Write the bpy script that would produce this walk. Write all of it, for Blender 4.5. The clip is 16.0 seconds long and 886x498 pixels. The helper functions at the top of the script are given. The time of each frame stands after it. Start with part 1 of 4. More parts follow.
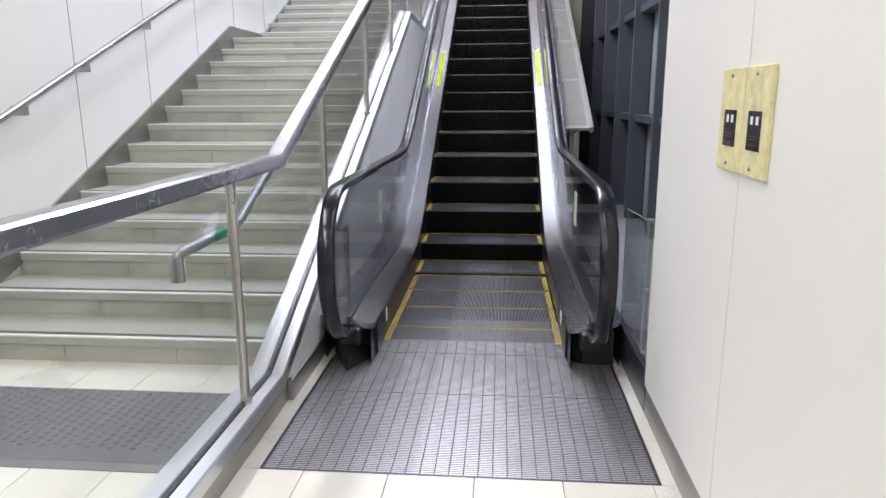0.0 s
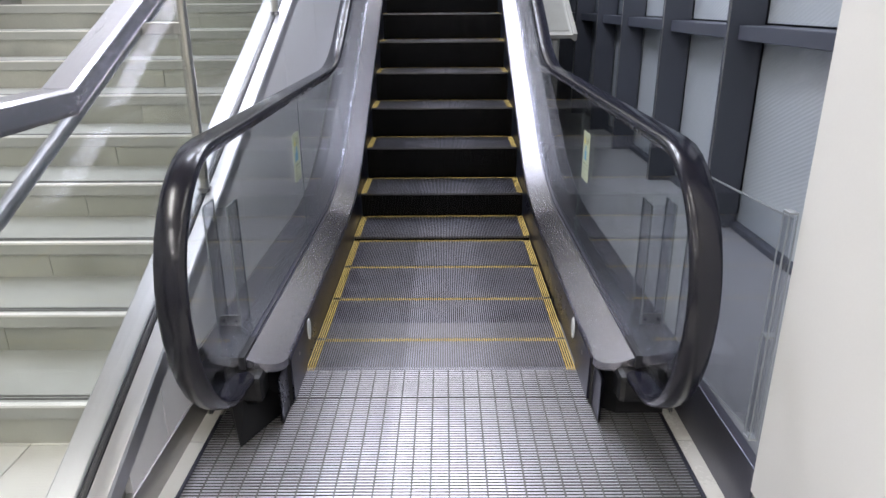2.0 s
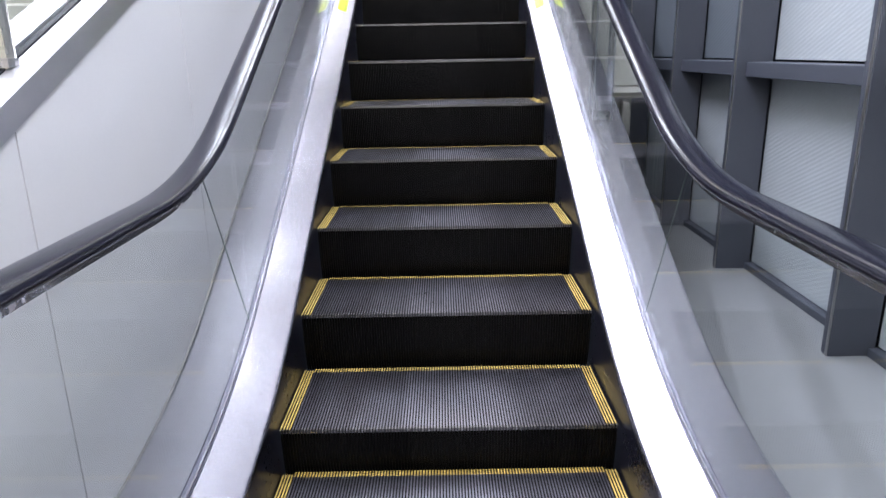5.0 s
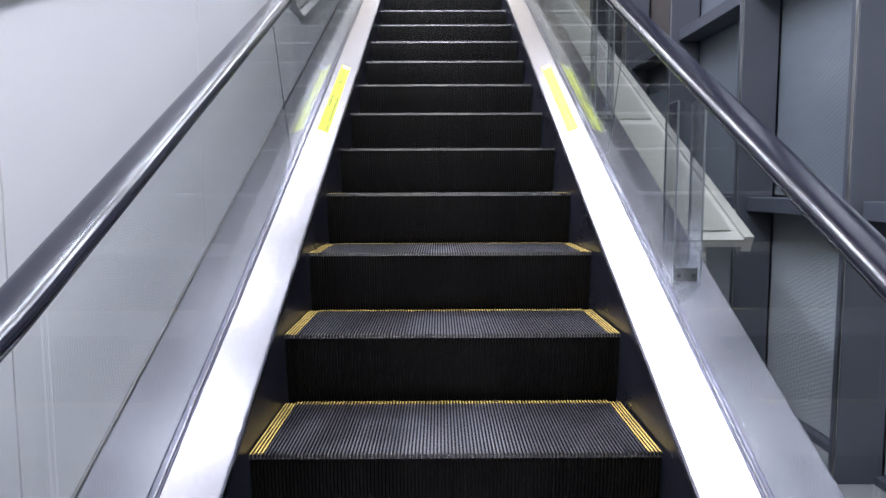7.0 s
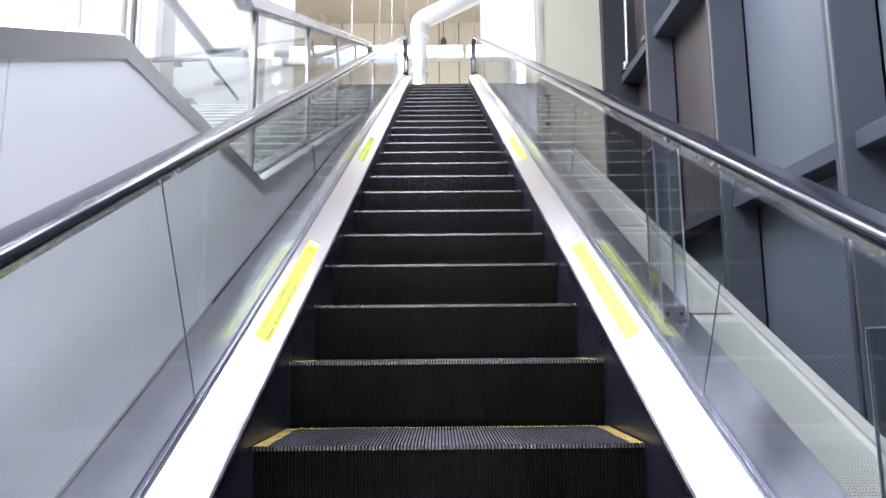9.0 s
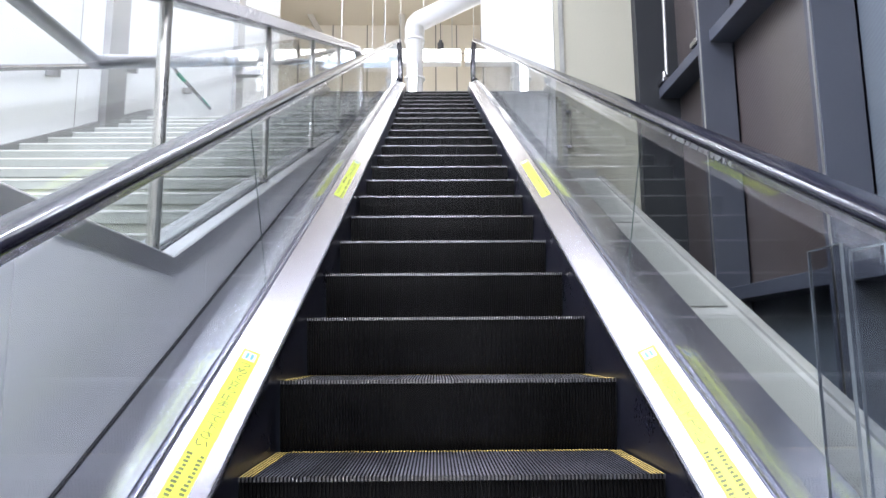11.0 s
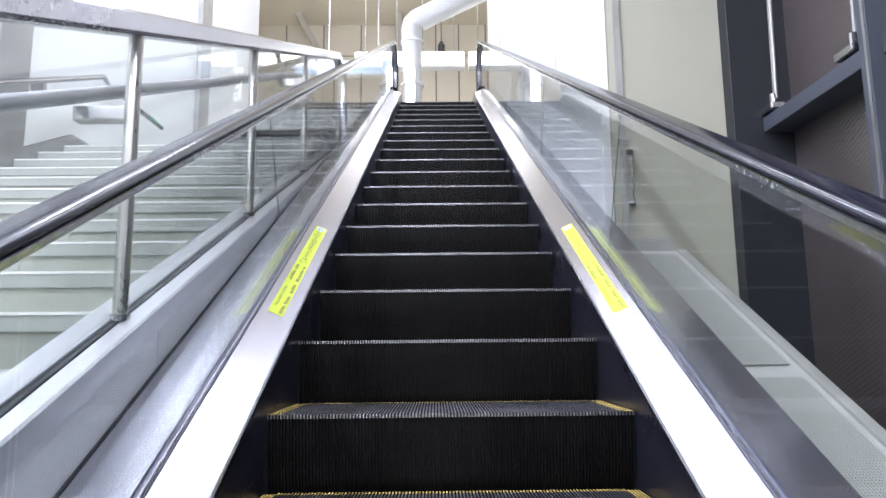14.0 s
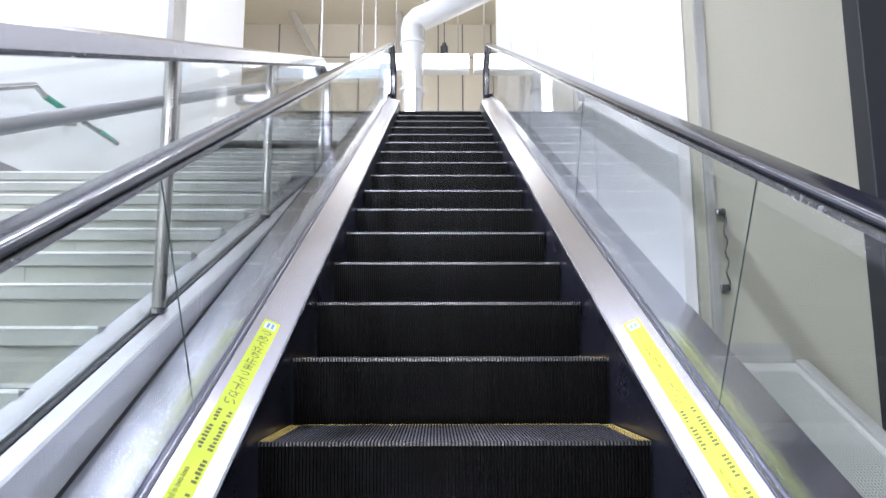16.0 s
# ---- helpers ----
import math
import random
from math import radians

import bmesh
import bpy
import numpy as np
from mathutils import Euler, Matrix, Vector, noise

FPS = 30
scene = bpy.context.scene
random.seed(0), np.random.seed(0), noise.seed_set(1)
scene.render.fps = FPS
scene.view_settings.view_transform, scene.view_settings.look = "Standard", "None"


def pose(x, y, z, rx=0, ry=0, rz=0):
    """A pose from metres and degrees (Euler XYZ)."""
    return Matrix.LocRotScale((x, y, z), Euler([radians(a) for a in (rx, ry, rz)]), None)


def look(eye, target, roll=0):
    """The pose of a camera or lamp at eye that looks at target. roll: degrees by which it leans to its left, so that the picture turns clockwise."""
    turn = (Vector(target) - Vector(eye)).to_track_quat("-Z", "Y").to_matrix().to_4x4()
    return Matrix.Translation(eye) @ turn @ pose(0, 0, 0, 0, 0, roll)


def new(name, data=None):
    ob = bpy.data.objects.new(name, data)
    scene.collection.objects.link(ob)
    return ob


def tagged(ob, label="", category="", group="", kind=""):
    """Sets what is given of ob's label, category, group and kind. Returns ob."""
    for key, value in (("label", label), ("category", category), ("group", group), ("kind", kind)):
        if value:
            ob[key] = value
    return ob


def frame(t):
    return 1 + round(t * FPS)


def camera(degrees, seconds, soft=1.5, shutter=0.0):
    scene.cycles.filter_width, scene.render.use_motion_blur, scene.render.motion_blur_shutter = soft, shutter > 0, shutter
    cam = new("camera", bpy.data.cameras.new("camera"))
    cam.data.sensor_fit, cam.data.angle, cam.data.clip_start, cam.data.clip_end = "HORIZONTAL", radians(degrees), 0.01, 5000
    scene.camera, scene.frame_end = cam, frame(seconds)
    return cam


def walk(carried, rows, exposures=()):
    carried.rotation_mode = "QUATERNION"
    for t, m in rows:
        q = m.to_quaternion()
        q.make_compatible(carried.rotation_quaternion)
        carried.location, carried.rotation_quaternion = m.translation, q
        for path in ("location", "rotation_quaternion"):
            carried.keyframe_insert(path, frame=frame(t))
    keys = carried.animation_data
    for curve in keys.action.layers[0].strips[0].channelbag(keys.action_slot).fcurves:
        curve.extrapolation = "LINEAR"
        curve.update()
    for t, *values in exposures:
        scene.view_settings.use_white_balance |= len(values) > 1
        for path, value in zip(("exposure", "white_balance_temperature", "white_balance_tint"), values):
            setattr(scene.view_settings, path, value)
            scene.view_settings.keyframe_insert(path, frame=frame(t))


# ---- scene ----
EXPO = [(0.0, -0.6, 6400, 10), (1.5, -0.58, 6400, 10), (3.0, -0.17, 6350, 10), (4.0, 0.08, 6350, 10), (6.5, 0.07, 6300, 10), (9.2, 0.2, 6200, 10), (12.0, 0.06, 6080, 10), (16.0, 0.0, 6050, 10)]
cam = camera(67.03, 16.0)
walk(cam, [
    (0.0, pose(0.148, -3.589, 1.350, 77.23, 0.32, 4.88)),
    (0.5, pose(0.093, -3.324, 1.323, 73.91, 0.52, 3.34)),
    (1.0, pose(0.081, -2.949, 1.298, 72.63, 1.31, 1.90)),
    (1.5, pose(0.052, -2.575, 1.287, 71.28, 0.27, 1.07)),
    (2.0, pose(0.018, -2.199, 1.284, 69.80, 0.32, 0.10)),
    (2.5, pose(0.045, -1.780, 1.267, 68.24, 0.81, 0.01)),
    (3.0, pose(0.020, -1.400, 1.262, 66.94, 0.48, 0.51)),
    (3.5, pose(-0.004, -1.040, 1.262, 66.96, 0.79, -0.48)),
    (4.0, pose(0.018, -0.623, 1.268, 69.29, 1.14, -0.32)),
    (6.5, look((-0.046, 0.833, 1.202), (-0.042, 2.803, 0.86), -0.4)),
    (7.0, look((-0.04, 1.065, 1.233), (-0.03, 3.056, 1.044), -0.2)),
    (7.5, look((-0.017, 1.32, 1.25), (-0.019, 3.32, 1.237), -0.1)),
    (8.0, look((-0.009, 1.575, 1.285), (-0.008, 3.571, 1.411), -0.1)),
    (8.5, look((-0.014, 1.821, 1.351), (-0.011, 3.807, 1.585), -0.3)),
    (9.0, look((-0.021, 2.062, 1.45), (-0.012, 4.041, 1.741), -0.5)),
    (9.5, look((-0.021, 2.306, 1.567), (-0.01, 4.281, 1.88), -0.4)),
    (12.0, look((-0.051, 3.446, 2.133), (-0.022, 5.425, 2.422), -0.5)),
    (12.5, look((-0.048, 3.669, 2.25), (-0.021, 5.648, 2.538), -0.6)),
    (13.0, look((-0.041, 3.884, 2.368), (-0.019, 5.862, 2.663), -0.6)),
    (13.5, look((-0.042, 4.121, 2.492), (-0.02, 6.099, 2.789), -0.6)),
    (14.0, look((-0.039, 4.354, 2.613), (-0.018, 6.332, 2.91), -0.6)),
    (14.5, look((-0.039, 4.577, 2.73), (-0.017, 6.555, 3.03), -0.6)),
    (15.0, look((-0.039, 4.8, 2.843), (-0.019, 6.777, 3.144), -0.4)),
    (15.5, look((-0.044, 5.026, 2.961), (-0.025, 7.003, 3.261), -0.2)),
    (16.0, look((-0.051, 5.271, 3.087), (-0.03, 7.249, 3.383), -0.1)),
], exposures=EXPO)

# ---------------------------------------------------------------- slope of the escalator
TAN = math.tan(radians(27.3))
OFF = 0.781          # the line of the step edges: z = TAN * y - OFF
Z_UP = 5.95          # upper floor
Y_UP = 13.15         # upper comb
X_MID = -0.79        # face of the panelled wall beside the escalator
X_LEFT = -2.83       # far wall of the staircase
X_RIGHT = 0.787      # face of the white wall at the foot
RISE, RUN = 0.143, 0.312
RUN_LOW = 0.335      # the lower flight is a little flatter
Y_ST1, Y_ST2, Y_ST3 = -0.46, 4.84, 10.6
N1, N2 = 14, 15
Z_L1 = RISE * N1
Z_L2 = Z_L1 + RISE * N2


def line(y):
    return TAN * y - OFF


# ---------------------------------------------------------------- world and lamps
world = bpy.data.worlds.new("night")
scene.world = world
world.use_nodes = True
world.node_tree.nodes["Background"].inputs[0].default_value = (0.35, 0.42, 0.55, 1)
world.node_tree.nodes["Background"].inputs[1].default_value = 0.05


def area_lamp(name, x, y, z, sx, sy, watts, tilt=0.0, color=(1, 0.98, 0.95)):
    data = bpy.data.lights.new(name, "AREA")
    data.shape, data.size, data.size_y, data.energy, data.color = "RECTANGLE", sx, sy, watts, color
    ob = new(name, data)
    ob.matrix_world = pose(x, y, z, tilt, 0, 0)
    return ob


# ---------------------------------------------------------------- materials
def mat(name, color, rough=0.5, metal=0.0, vary=0.08, scale=6.0, bump=0.0, bump_scale=60.0, stretch=(1, 1, 1),
        rough_vary=0.0, coat=0.0, rand=0.0, spec=0.5, stain=0.0, sheen_band=None, brushed=0.0):
    m = bpy.data.materials.new(name)
    m.use_nodes = True
    nt = m.node_tree
    b = nt.nodes["Principled BSDF"]
    b.inputs["Roughness"].default_value = rough
    b.inputs["Metallic"].default_value = metal
    b.inputs["Specular IOR Level"].default_value = spec
    b.inputs["Coat Weight"].default_value = coat
    mp = nt.nodes.new("ShaderNodeMapping")
    mp.inputs["Scale"].default_value = stretch
    geo = nt.nodes.new("ShaderNodeNewGeometry")
    nt.links.new(geo.outputs["Position"], mp.inputs["Vector"])

    def noise_at(s, detail=4.0):
        n = nt.nodes.new("ShaderNodeTexNoise")
        n.inputs["Scale"].default_value, n.inputs["Detail"].default_value = s, detail
        nt.links.new(mp.outputs[0], n.inputs["Vector"])
        return n

    def math_node(op, a, bb):
        n = nt.nodes.new("ShaderNodeMath")
        n.operation = op
        for i, v in enumerate((a, bb)):
            if isinstance(v, (int, float)):
                n.inputs[i].default_value = v
            else:
                nt.links.new(v, n.inputs[i])
        return n.outputs[0]

    big, fine = noise_at(scale), noise_at(bump_scale, 6.0)
    fac = math_node("ADD", math_node("MULTIPLY", big.outputs[0], 0.6), math_node("MULTIPLY", fine.outputs[0], 0.4))
    if rand:
        info = nt.nodes.new("ShaderNodeObjectInfo")
        fac = math_node("ADD", fac, math_node("MULTIPLY", math_node("SUBTRACT", info.outputs["Random"], 0.5), rand))
    ramp = nt.nodes.new("ShaderNodeMapRange")
    ramp.inputs[1].default_value, ramp.inputs[2].default_value = 0.2, 0.8
    ramp.inputs[3].default_value, ramp.inputs[4].default_value = 1 - vary, 1 + vary
    nt.links.new(fac, ramp.inputs[0])
    value = ramp.outputs[0]
    if stain:
        spots = noise_at(scale * 0.35, 5.0)
        cut = nt.nodes.new("ShaderNodeMapRange")
        cut.inputs[1].default_value, cut.inputs[2].default_value = 0.52, 0.7
        cut.inputs[3].default_value, cut.inputs[4].default_value = 1.0, 1 - stain
        nt.links.new(spots.outputs[0], cut.inputs[0])
        value = math_node("MULTIPLY", value, cut.outputs[0])
    # lighter band between two x values: a lamp reflection put into the colour
    if sheen_band:
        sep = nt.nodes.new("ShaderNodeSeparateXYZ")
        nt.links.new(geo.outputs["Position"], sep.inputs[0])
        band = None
        for at, way in ((sheen_band[0], 1), (sheen_band[1], -1)):
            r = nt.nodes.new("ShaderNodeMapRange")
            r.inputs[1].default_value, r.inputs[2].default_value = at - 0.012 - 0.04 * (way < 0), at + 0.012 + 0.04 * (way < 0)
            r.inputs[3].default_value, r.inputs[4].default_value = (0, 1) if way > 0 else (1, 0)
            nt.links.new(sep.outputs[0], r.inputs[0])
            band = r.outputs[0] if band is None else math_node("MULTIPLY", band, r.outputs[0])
        value = math_node("MULTIPLY", value, math_node("ADD", math_node("MULTIPLY", band, sheen_band[2]), 1.0))
    mix = nt.nodes.new("ShaderNodeVectorMath")
    mix.operation = "SCALE"
    mix.inputs[0].default_value = color
    nt.links.new(value, mix.inputs["Scale"])
    nt.links.new(mix.outputs[0], b.inputs["Base Color"])
    if rough_vary:
        rr = nt.nodes.new("ShaderNodeMapRange")
        rr.inputs[1].default_value, rr.inputs[2].default_value = 0.3, 0.7
        rr.inputs[3].default_value, rr.inputs[4].default_value = max(0.02, rough - rough_vary), rough + rough_vary
        nt.links.new(fac, rr.inputs[0])
        nt.links.new(rr.outputs[0], b.inputs["Roughness"])
    if bump:
        bp = nt.nodes.new("ShaderNodeBump")
        bp.inputs["Strength"].default_value, bp.inputs["Distance"].default_value = bump, 0.002
        nt.links.new(fine.outputs[0], bp.inputs["Height"])
        nt.links.new(bp.outputs[0], b.inputs["Normal"])
    if brushed:
        # the grain runs along the slope, so gloss spreads across it
        tg = nt.nodes.new("ShaderNodeCombineXYZ")
        tg.inputs[0].default_value, tg.inputs[2].default_value = 0.95, 0.3
        nt.links.new(tg.outputs[0], b.inputs["Tangent"])
        b.inputs["Anisotropic"].default_value = brushed
    return m


def glass_mat(name, tint, rough=0.0, ior=1.5):
    m = bpy.data.materials.new(name)
    m.use_nodes = True
    nt = m.node_tree
    nt.nodes.clear()
    out = nt.nodes.new("ShaderNodeOutputMaterial")
    clear, gloss = nt.nodes.new("ShaderNodeBsdfTransparent"), nt.nodes.new("ShaderNodeBsdfGlossy")
    clear.inputs[0].default_value = (*tint, 1)
    gloss.inputs["Roughness"].default_value = rough
    fr, mx = nt.nodes.new("ShaderNodeLayerWeight"), nt.nodes.new("ShaderNodeMixShader")
    fr.inputs[0].default_value = 0.5
    pw = nt.nodes.new("ShaderNodeMath")
    pw.operation = "POWER"
    pw.inputs[1].default_value = 4.2
    mr = nt.nodes.new("ShaderNodeMapRange")
    mr.inputs[3].default_value, mr.inputs[4].default_value = ((ior - 1) / (ior + 1)) ** 2 * 0.8, 0.82
    nt.links.new(fr.outputs["Facing"], pw.inputs[0])
    nt.links.new(pw.outputs[0], mr.inputs[0])
    nt.links.new(mr.outputs[0], mx.inputs[0])
    nt.links.new(clear.outputs[0], mx.inputs[1])
    nt.links.new(gloss.outputs[0], mx.inputs[2])
    nt.links.new(mx.outputs[0], out.inputs[0])
    return m


def glow_mat(name, color, strength):
    m = bpy.data.materials.new(name)
    m.use_nodes = True
    b = m.node_tree.nodes["Principled BSDF"]
    b.inputs["Base Color"].default_value = (0.8, 0.8, 0.8, 1)
    b.inputs["Emission Color"].default_value = (*color, 1)
    b.inputs["Emission Strength"].default_value = strength
    return m


STEEL = mat("brushed_steel", (0.5, 0.492, 0.54), 0.26, 1.0, 0.05, 0.8, 0.0, 40, (12, 0.8, 0.8), 0.0, stain=0.05, brushed=0.7)
STEEL_CURB = mat("curb_steel", (0.7, 0.7, 0.72), 0.36, 1.0, 0.04, 1.5, 0.0, 40, (12, 1, 1), 0.0, brushed=0.6)
STEEL_RAIL = mat("polished_steel", (0.46, 0.45, 0.465), 0.25, 1.0, 0.05, 2, 0.02, 60, (8, 1, 1), 0.05)
STEEL_DULL = mat("dull_steel", (0.42, 0.41, 0.4), 0.4, 1.0, 0.1, 4, 0.15, 60, (2, 2, 2), 0.08, stain=0.15)
DARK_STEEL = mat("dark_steel", (0.12, 0.12, 0.15), 0.3, 0.8, 0.1, 6, 0.1, 80)
# PLATE and CLEAT have the lamps' reflection painted as a band down their middle
PLATE = mat("ribbed_plate", (0.56, 0.545, 0.575), 0.4, 1.0, 0.12, 5, 0.2, 120, rough_vary=0.08, stain=0.18, sheen_band=(-0.16, 0.2, 0.25))
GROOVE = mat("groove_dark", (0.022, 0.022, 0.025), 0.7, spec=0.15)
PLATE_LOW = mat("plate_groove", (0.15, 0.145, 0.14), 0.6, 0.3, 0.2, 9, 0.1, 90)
CLEAT = mat("tread_cleats", (0.27, 0.265, 0.305), 0.34, 0.9, 0.15, 8, 0.2, 150, rough_vary=0.08, stain=0.2, sheen_band=(-0.14, 0.2, 0.5))
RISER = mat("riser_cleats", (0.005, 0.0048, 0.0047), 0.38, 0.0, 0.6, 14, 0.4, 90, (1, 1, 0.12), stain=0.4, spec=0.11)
NOSING = mat("nosing_teeth", (0.3, 0.295, 0.31), 0.28, 1.0, 0.3, 30)
YELLOW = mat("safety_yellow", (0.6, 0.43, 0.12), 0.45, 0.0, 0.2, 20, 0.1, 200, stain=0.35)
SKIRT = mat("skirt_black", (0.058, 0.058, 0.088), 0.3, 0.75, 0.1, 5, 0.05, 80, rough_vary=0.05)
RUBBER = mat("handrail_rubber", (0.008, 0.008, 0.016), 0.2, 0.0, 0.08, 3, 0.0, 80, spec=0.5)
BLACK = mat("black_plastic", (0.012, 0.012, 0.013), 0.4, 0.0, 0.1)
CHANNEL = mat("glass_channel", (0.2, 0.2, 0.25), 0.28, 0.85, 0.1, 5)
GASKET = mat("gasket", (0.03, 0.03, 0.035), 0.45)
GLASS = glass_mat("balustrade_glass", (0.955, 0.97, 0.968))
GLASS_EDGE = mat("glass_edge", (0.09, 0.12, 0.11), 0.3, 0.0, 0.1)
ACRYLIC = glass_mat("acrylic", (0.9, 0.91, 0.93), 0.04, 1.8)
ACRYLIC_EDGE = mat("acrylic_edge", (0.27, 0.29, 0.31), 0.2)
POST = mat("satin_post_steel", (0.5, 0.49, 0.45), 0.3, 1.0, 0.08, 5, 0.05, 60, (6, 6, 1), 0.06)
WHITE_PANEL = mat("white_panel", (0.8, 0.79, 0.77), 0.42, 0.0, 0.025, 1.3, 0.03, 150)
GREY_PANEL = mat("wall_panel", (0.8, 0.79, 0.8), 0.34, 0.0, 0.03, 1.5, 0.03, 120)
BEIGE = mat("beige_wall", (0.44, 0.425, 0.34), 0.6, 0.0, 0.04, 1.5, 0.08, 80)
CEIL = mat("ceiling_panel", (0.66, 0.6, 0.49), 0.65, 0.0, 0.05, 1.5, 0.08, 60)
TILE = mat("cream_tile", (0.74, 0.72, 0.66), 0.32, 0.0, 0.05, 5, 0.06, 90, rand=0.5, rough_vary=0.06)
GROUT = mat("grout", (0.2, 0.19, 0.17), 0.85, 0.0, 0.2, 20)
STONE = mat("stair_concrete", (0.43, 0.43, 0.37), 0.6, 0.0, 0.14, 5, 0.3, 90, rand=0.4, stain=0.3)
STONE_TOP = mat("stair_tread", (0.42, 0.425, 0.385), 0.55, 0.0, 0.08, 4, 0.2, 120, stain=0.1)
STRIP = mat("nosing_strip", (0.1, 0.1, 0.09), 0.6)
STRIP_LIGHT = mat("nosing_edge", (0.86, 0.85, 0.8), 0.35, 0.0)
MAT_GREY = mat("dimpled_mat", (0.165, 0.168, 0.18), 0.5, 0.0, 0.1, 12, 0.2, 120, stain=0.15)
CONCRETE = mat("concrete_floor", (0.23, 0.235, 0.25), 0.5, 0.0, 0.1, 2.5, 0.15, 70, stain=0.15)
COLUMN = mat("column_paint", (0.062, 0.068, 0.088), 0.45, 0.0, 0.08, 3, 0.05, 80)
# The column colour taken darker, used for the corner column alone.
COLUMN_DARK = mat("corner_dark", (0.017, 0.019, 0.023), 0.5, 0.0, 0.08, 3, 0.05, 80)
LEDGE = mat("ledge_paint", (0.37, 0.365, 0.335), 0.55, 0.0, 0.1, 4, 0.1, 80, stain=0.3)
PERF = mat("ledge_mesh", (0.31, 0.31, 0.28), 0.6, 0.0, 0.1, 6, 0.1, 80)
BRASS = mat("gold_plate", (0.76, 0.7, 0.4), 0.45, 0.1, 0.3, 30, 0.4, 160, stain=0.2)
SCREEN = mat("black_screen", (0.01, 0.01, 0.012), 0.15)
RED_DIM = mat("red_marks", (0.12, 0.02, 0.015), 0.5)
WHITE = mat("white_mark", (0.8, 0.8, 0.78), 0.5)
OVAL = mat("white_oval", (0.85, 0.85, 0.85), 0.4)
STICKER = mat("yellow_sticker", (0.64, 0.75, 0.03), 0.4, 0.0, 0.05, 8)
INK = mat("sticker_ink", (0.13, 0.14, 0.03), 0.5)
LABEL = mat("pale_label", (0.58, 0.63, 0.46), 0.45, 0.0, 0.05, 12)
TEXT = mat("faint_text", (0.32, 0.35, 0.26), 0.5)
BLUE = mat("label_blue", (0.15, 0.4, 0.6), 0.5)
AMBER = mat("label_amber", (0.7, 0.62, 0.12), 0.5)
GREEN = mat("green_tape", (0.01, 0.28, 0.16), 0.4, 0.0, 0.1, 15)
GREY_RAIL = mat("round_rail", (0.3, 0.3, 0.32), 0.35, 0.6, 0.06, 6)
DUCT = mat("white_duct", (0.78, 0.78, 0.78), 0.4, 0.0, 0.03, 2)
BEAM = mat("ceiling_beam", (0.45, 0.42, 0.36), 0.6, 0.0, 0.05)
TUBE = glow_mat("tube_glow", (1.0, 0.98, 0.95), 9.0)
BLUE_GLOW = glow_mat("blue_screen", (0.35, 0.62, 1.0), 1.6)


def frosted(name, color):
    m = mat(name, color, 0.28, 0.0, 0.1, 1.2, 0.0, 60, spec=0.9, coat=0.25)
    nt = m.node_tree
    b = nt.nodes["Principled BSDF"]
    geo = nt.nodes.new("ShaderNodeNewGeometry")
    mp = nt.nodes.new("ShaderNodeMapping")
    mp.inputs["Rotation"].default_value = (radians(25), 0, 0)
    nt.links.new(geo.outputs["Position"], mp.inputs["Vector"])
    w = nt.nodes.new("ShaderNodeTexWave")
    w.wave_type, w.bands_direction = "BANDS", "Z"
    w.inputs["Scale"].default_value = 16.0
    w.inputs["Distortion"].default_value = 0.3
    nt.links.new(mp.outputs[0], w.inputs["Vector"])
    bp = nt.nodes.new("ShaderNodeBump")
    bp.inputs["Strength"].default_value, bp.inputs["Distance"].default_value = 0.2, 0.003
    nt.links.new(w.outputs["Fac"], bp.inputs["Height"])
    nt.links.new(bp.outputs[0], b.inputs["Normal"])
    return m


# One grey glass in a lit and a shaded copy, lamp gloss painted in.
FROST_LIT = frosted("wired_glass", (0.42, 0.455, 0.485))
FROST_SHADED = frosted("wired_glass_shaded", (0.13, 0.15, 0.175))
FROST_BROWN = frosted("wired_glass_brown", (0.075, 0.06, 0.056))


# ---------------------------------------------------------------- building helpers
def mesh_of(name, bm):
    bmesh.ops.recalc_face_normals(bm, faces=bm.faces)
    me = bpy.data.meshes.new(name)
    bm.to_mesh(me)
    bm.free()
    return me


def smooth(me):
    for p in me.polygons:
        p.use_smooth = True
    return me


def part(name, bm, material, parent=None, label=""):
    me = bm if isinstance(bm, bpy.types.Mesh) else mesh_of(name, bm)
    if not me.materials:
        me.materials.append(material)
    ob = new(name, me)
    if parent:
        ob.parent = parent
    if label:
        ob["label"] = label
    if material in (GLASS, ACRYLIC):
        ob.visible_shadow = False
    return ob


def structure(name, bm, material, label, category):
    return tagged(part(name, bm, material), label, category, kind="structure")


def thing(name, label, category, group="", at=(0, 0, 0)):
    ob = new(name)
    ob.location = at
    ob.empty_display_size = 0.1
    return tagged(ob, label, category, group)


def box_into(bm, x0, x1, y0, y1, z0, z1, bevel=0.0):
    vs = [bm.verts.new((x, y, z)) for x in (x0, x1) for y in (y0, y1) for z in (z0, z1)]
    faces = [(0, 1, 3, 2), (4, 6, 7, 5), (0, 4, 5, 1), (2, 3, 7, 6), (0, 2, 6, 4), (1, 5, 7, 3)]
    fs = [bm.faces.new([vs[i] for i in f]) for f in faces]
    if bevel:
        es = list({e for f in fs for e in f.edges})
        bmesh.ops.bevel(bm, geom=es, offset=bevel, segments=2, affect="EDGES", profile=0.5)


def box(x0, x1, y0, y1, z0, z1, bevel=0.0):
    bm = bmesh.new()
    box_into(bm, x0, x1, y0, y1, z0, z1, bevel)
    return bm


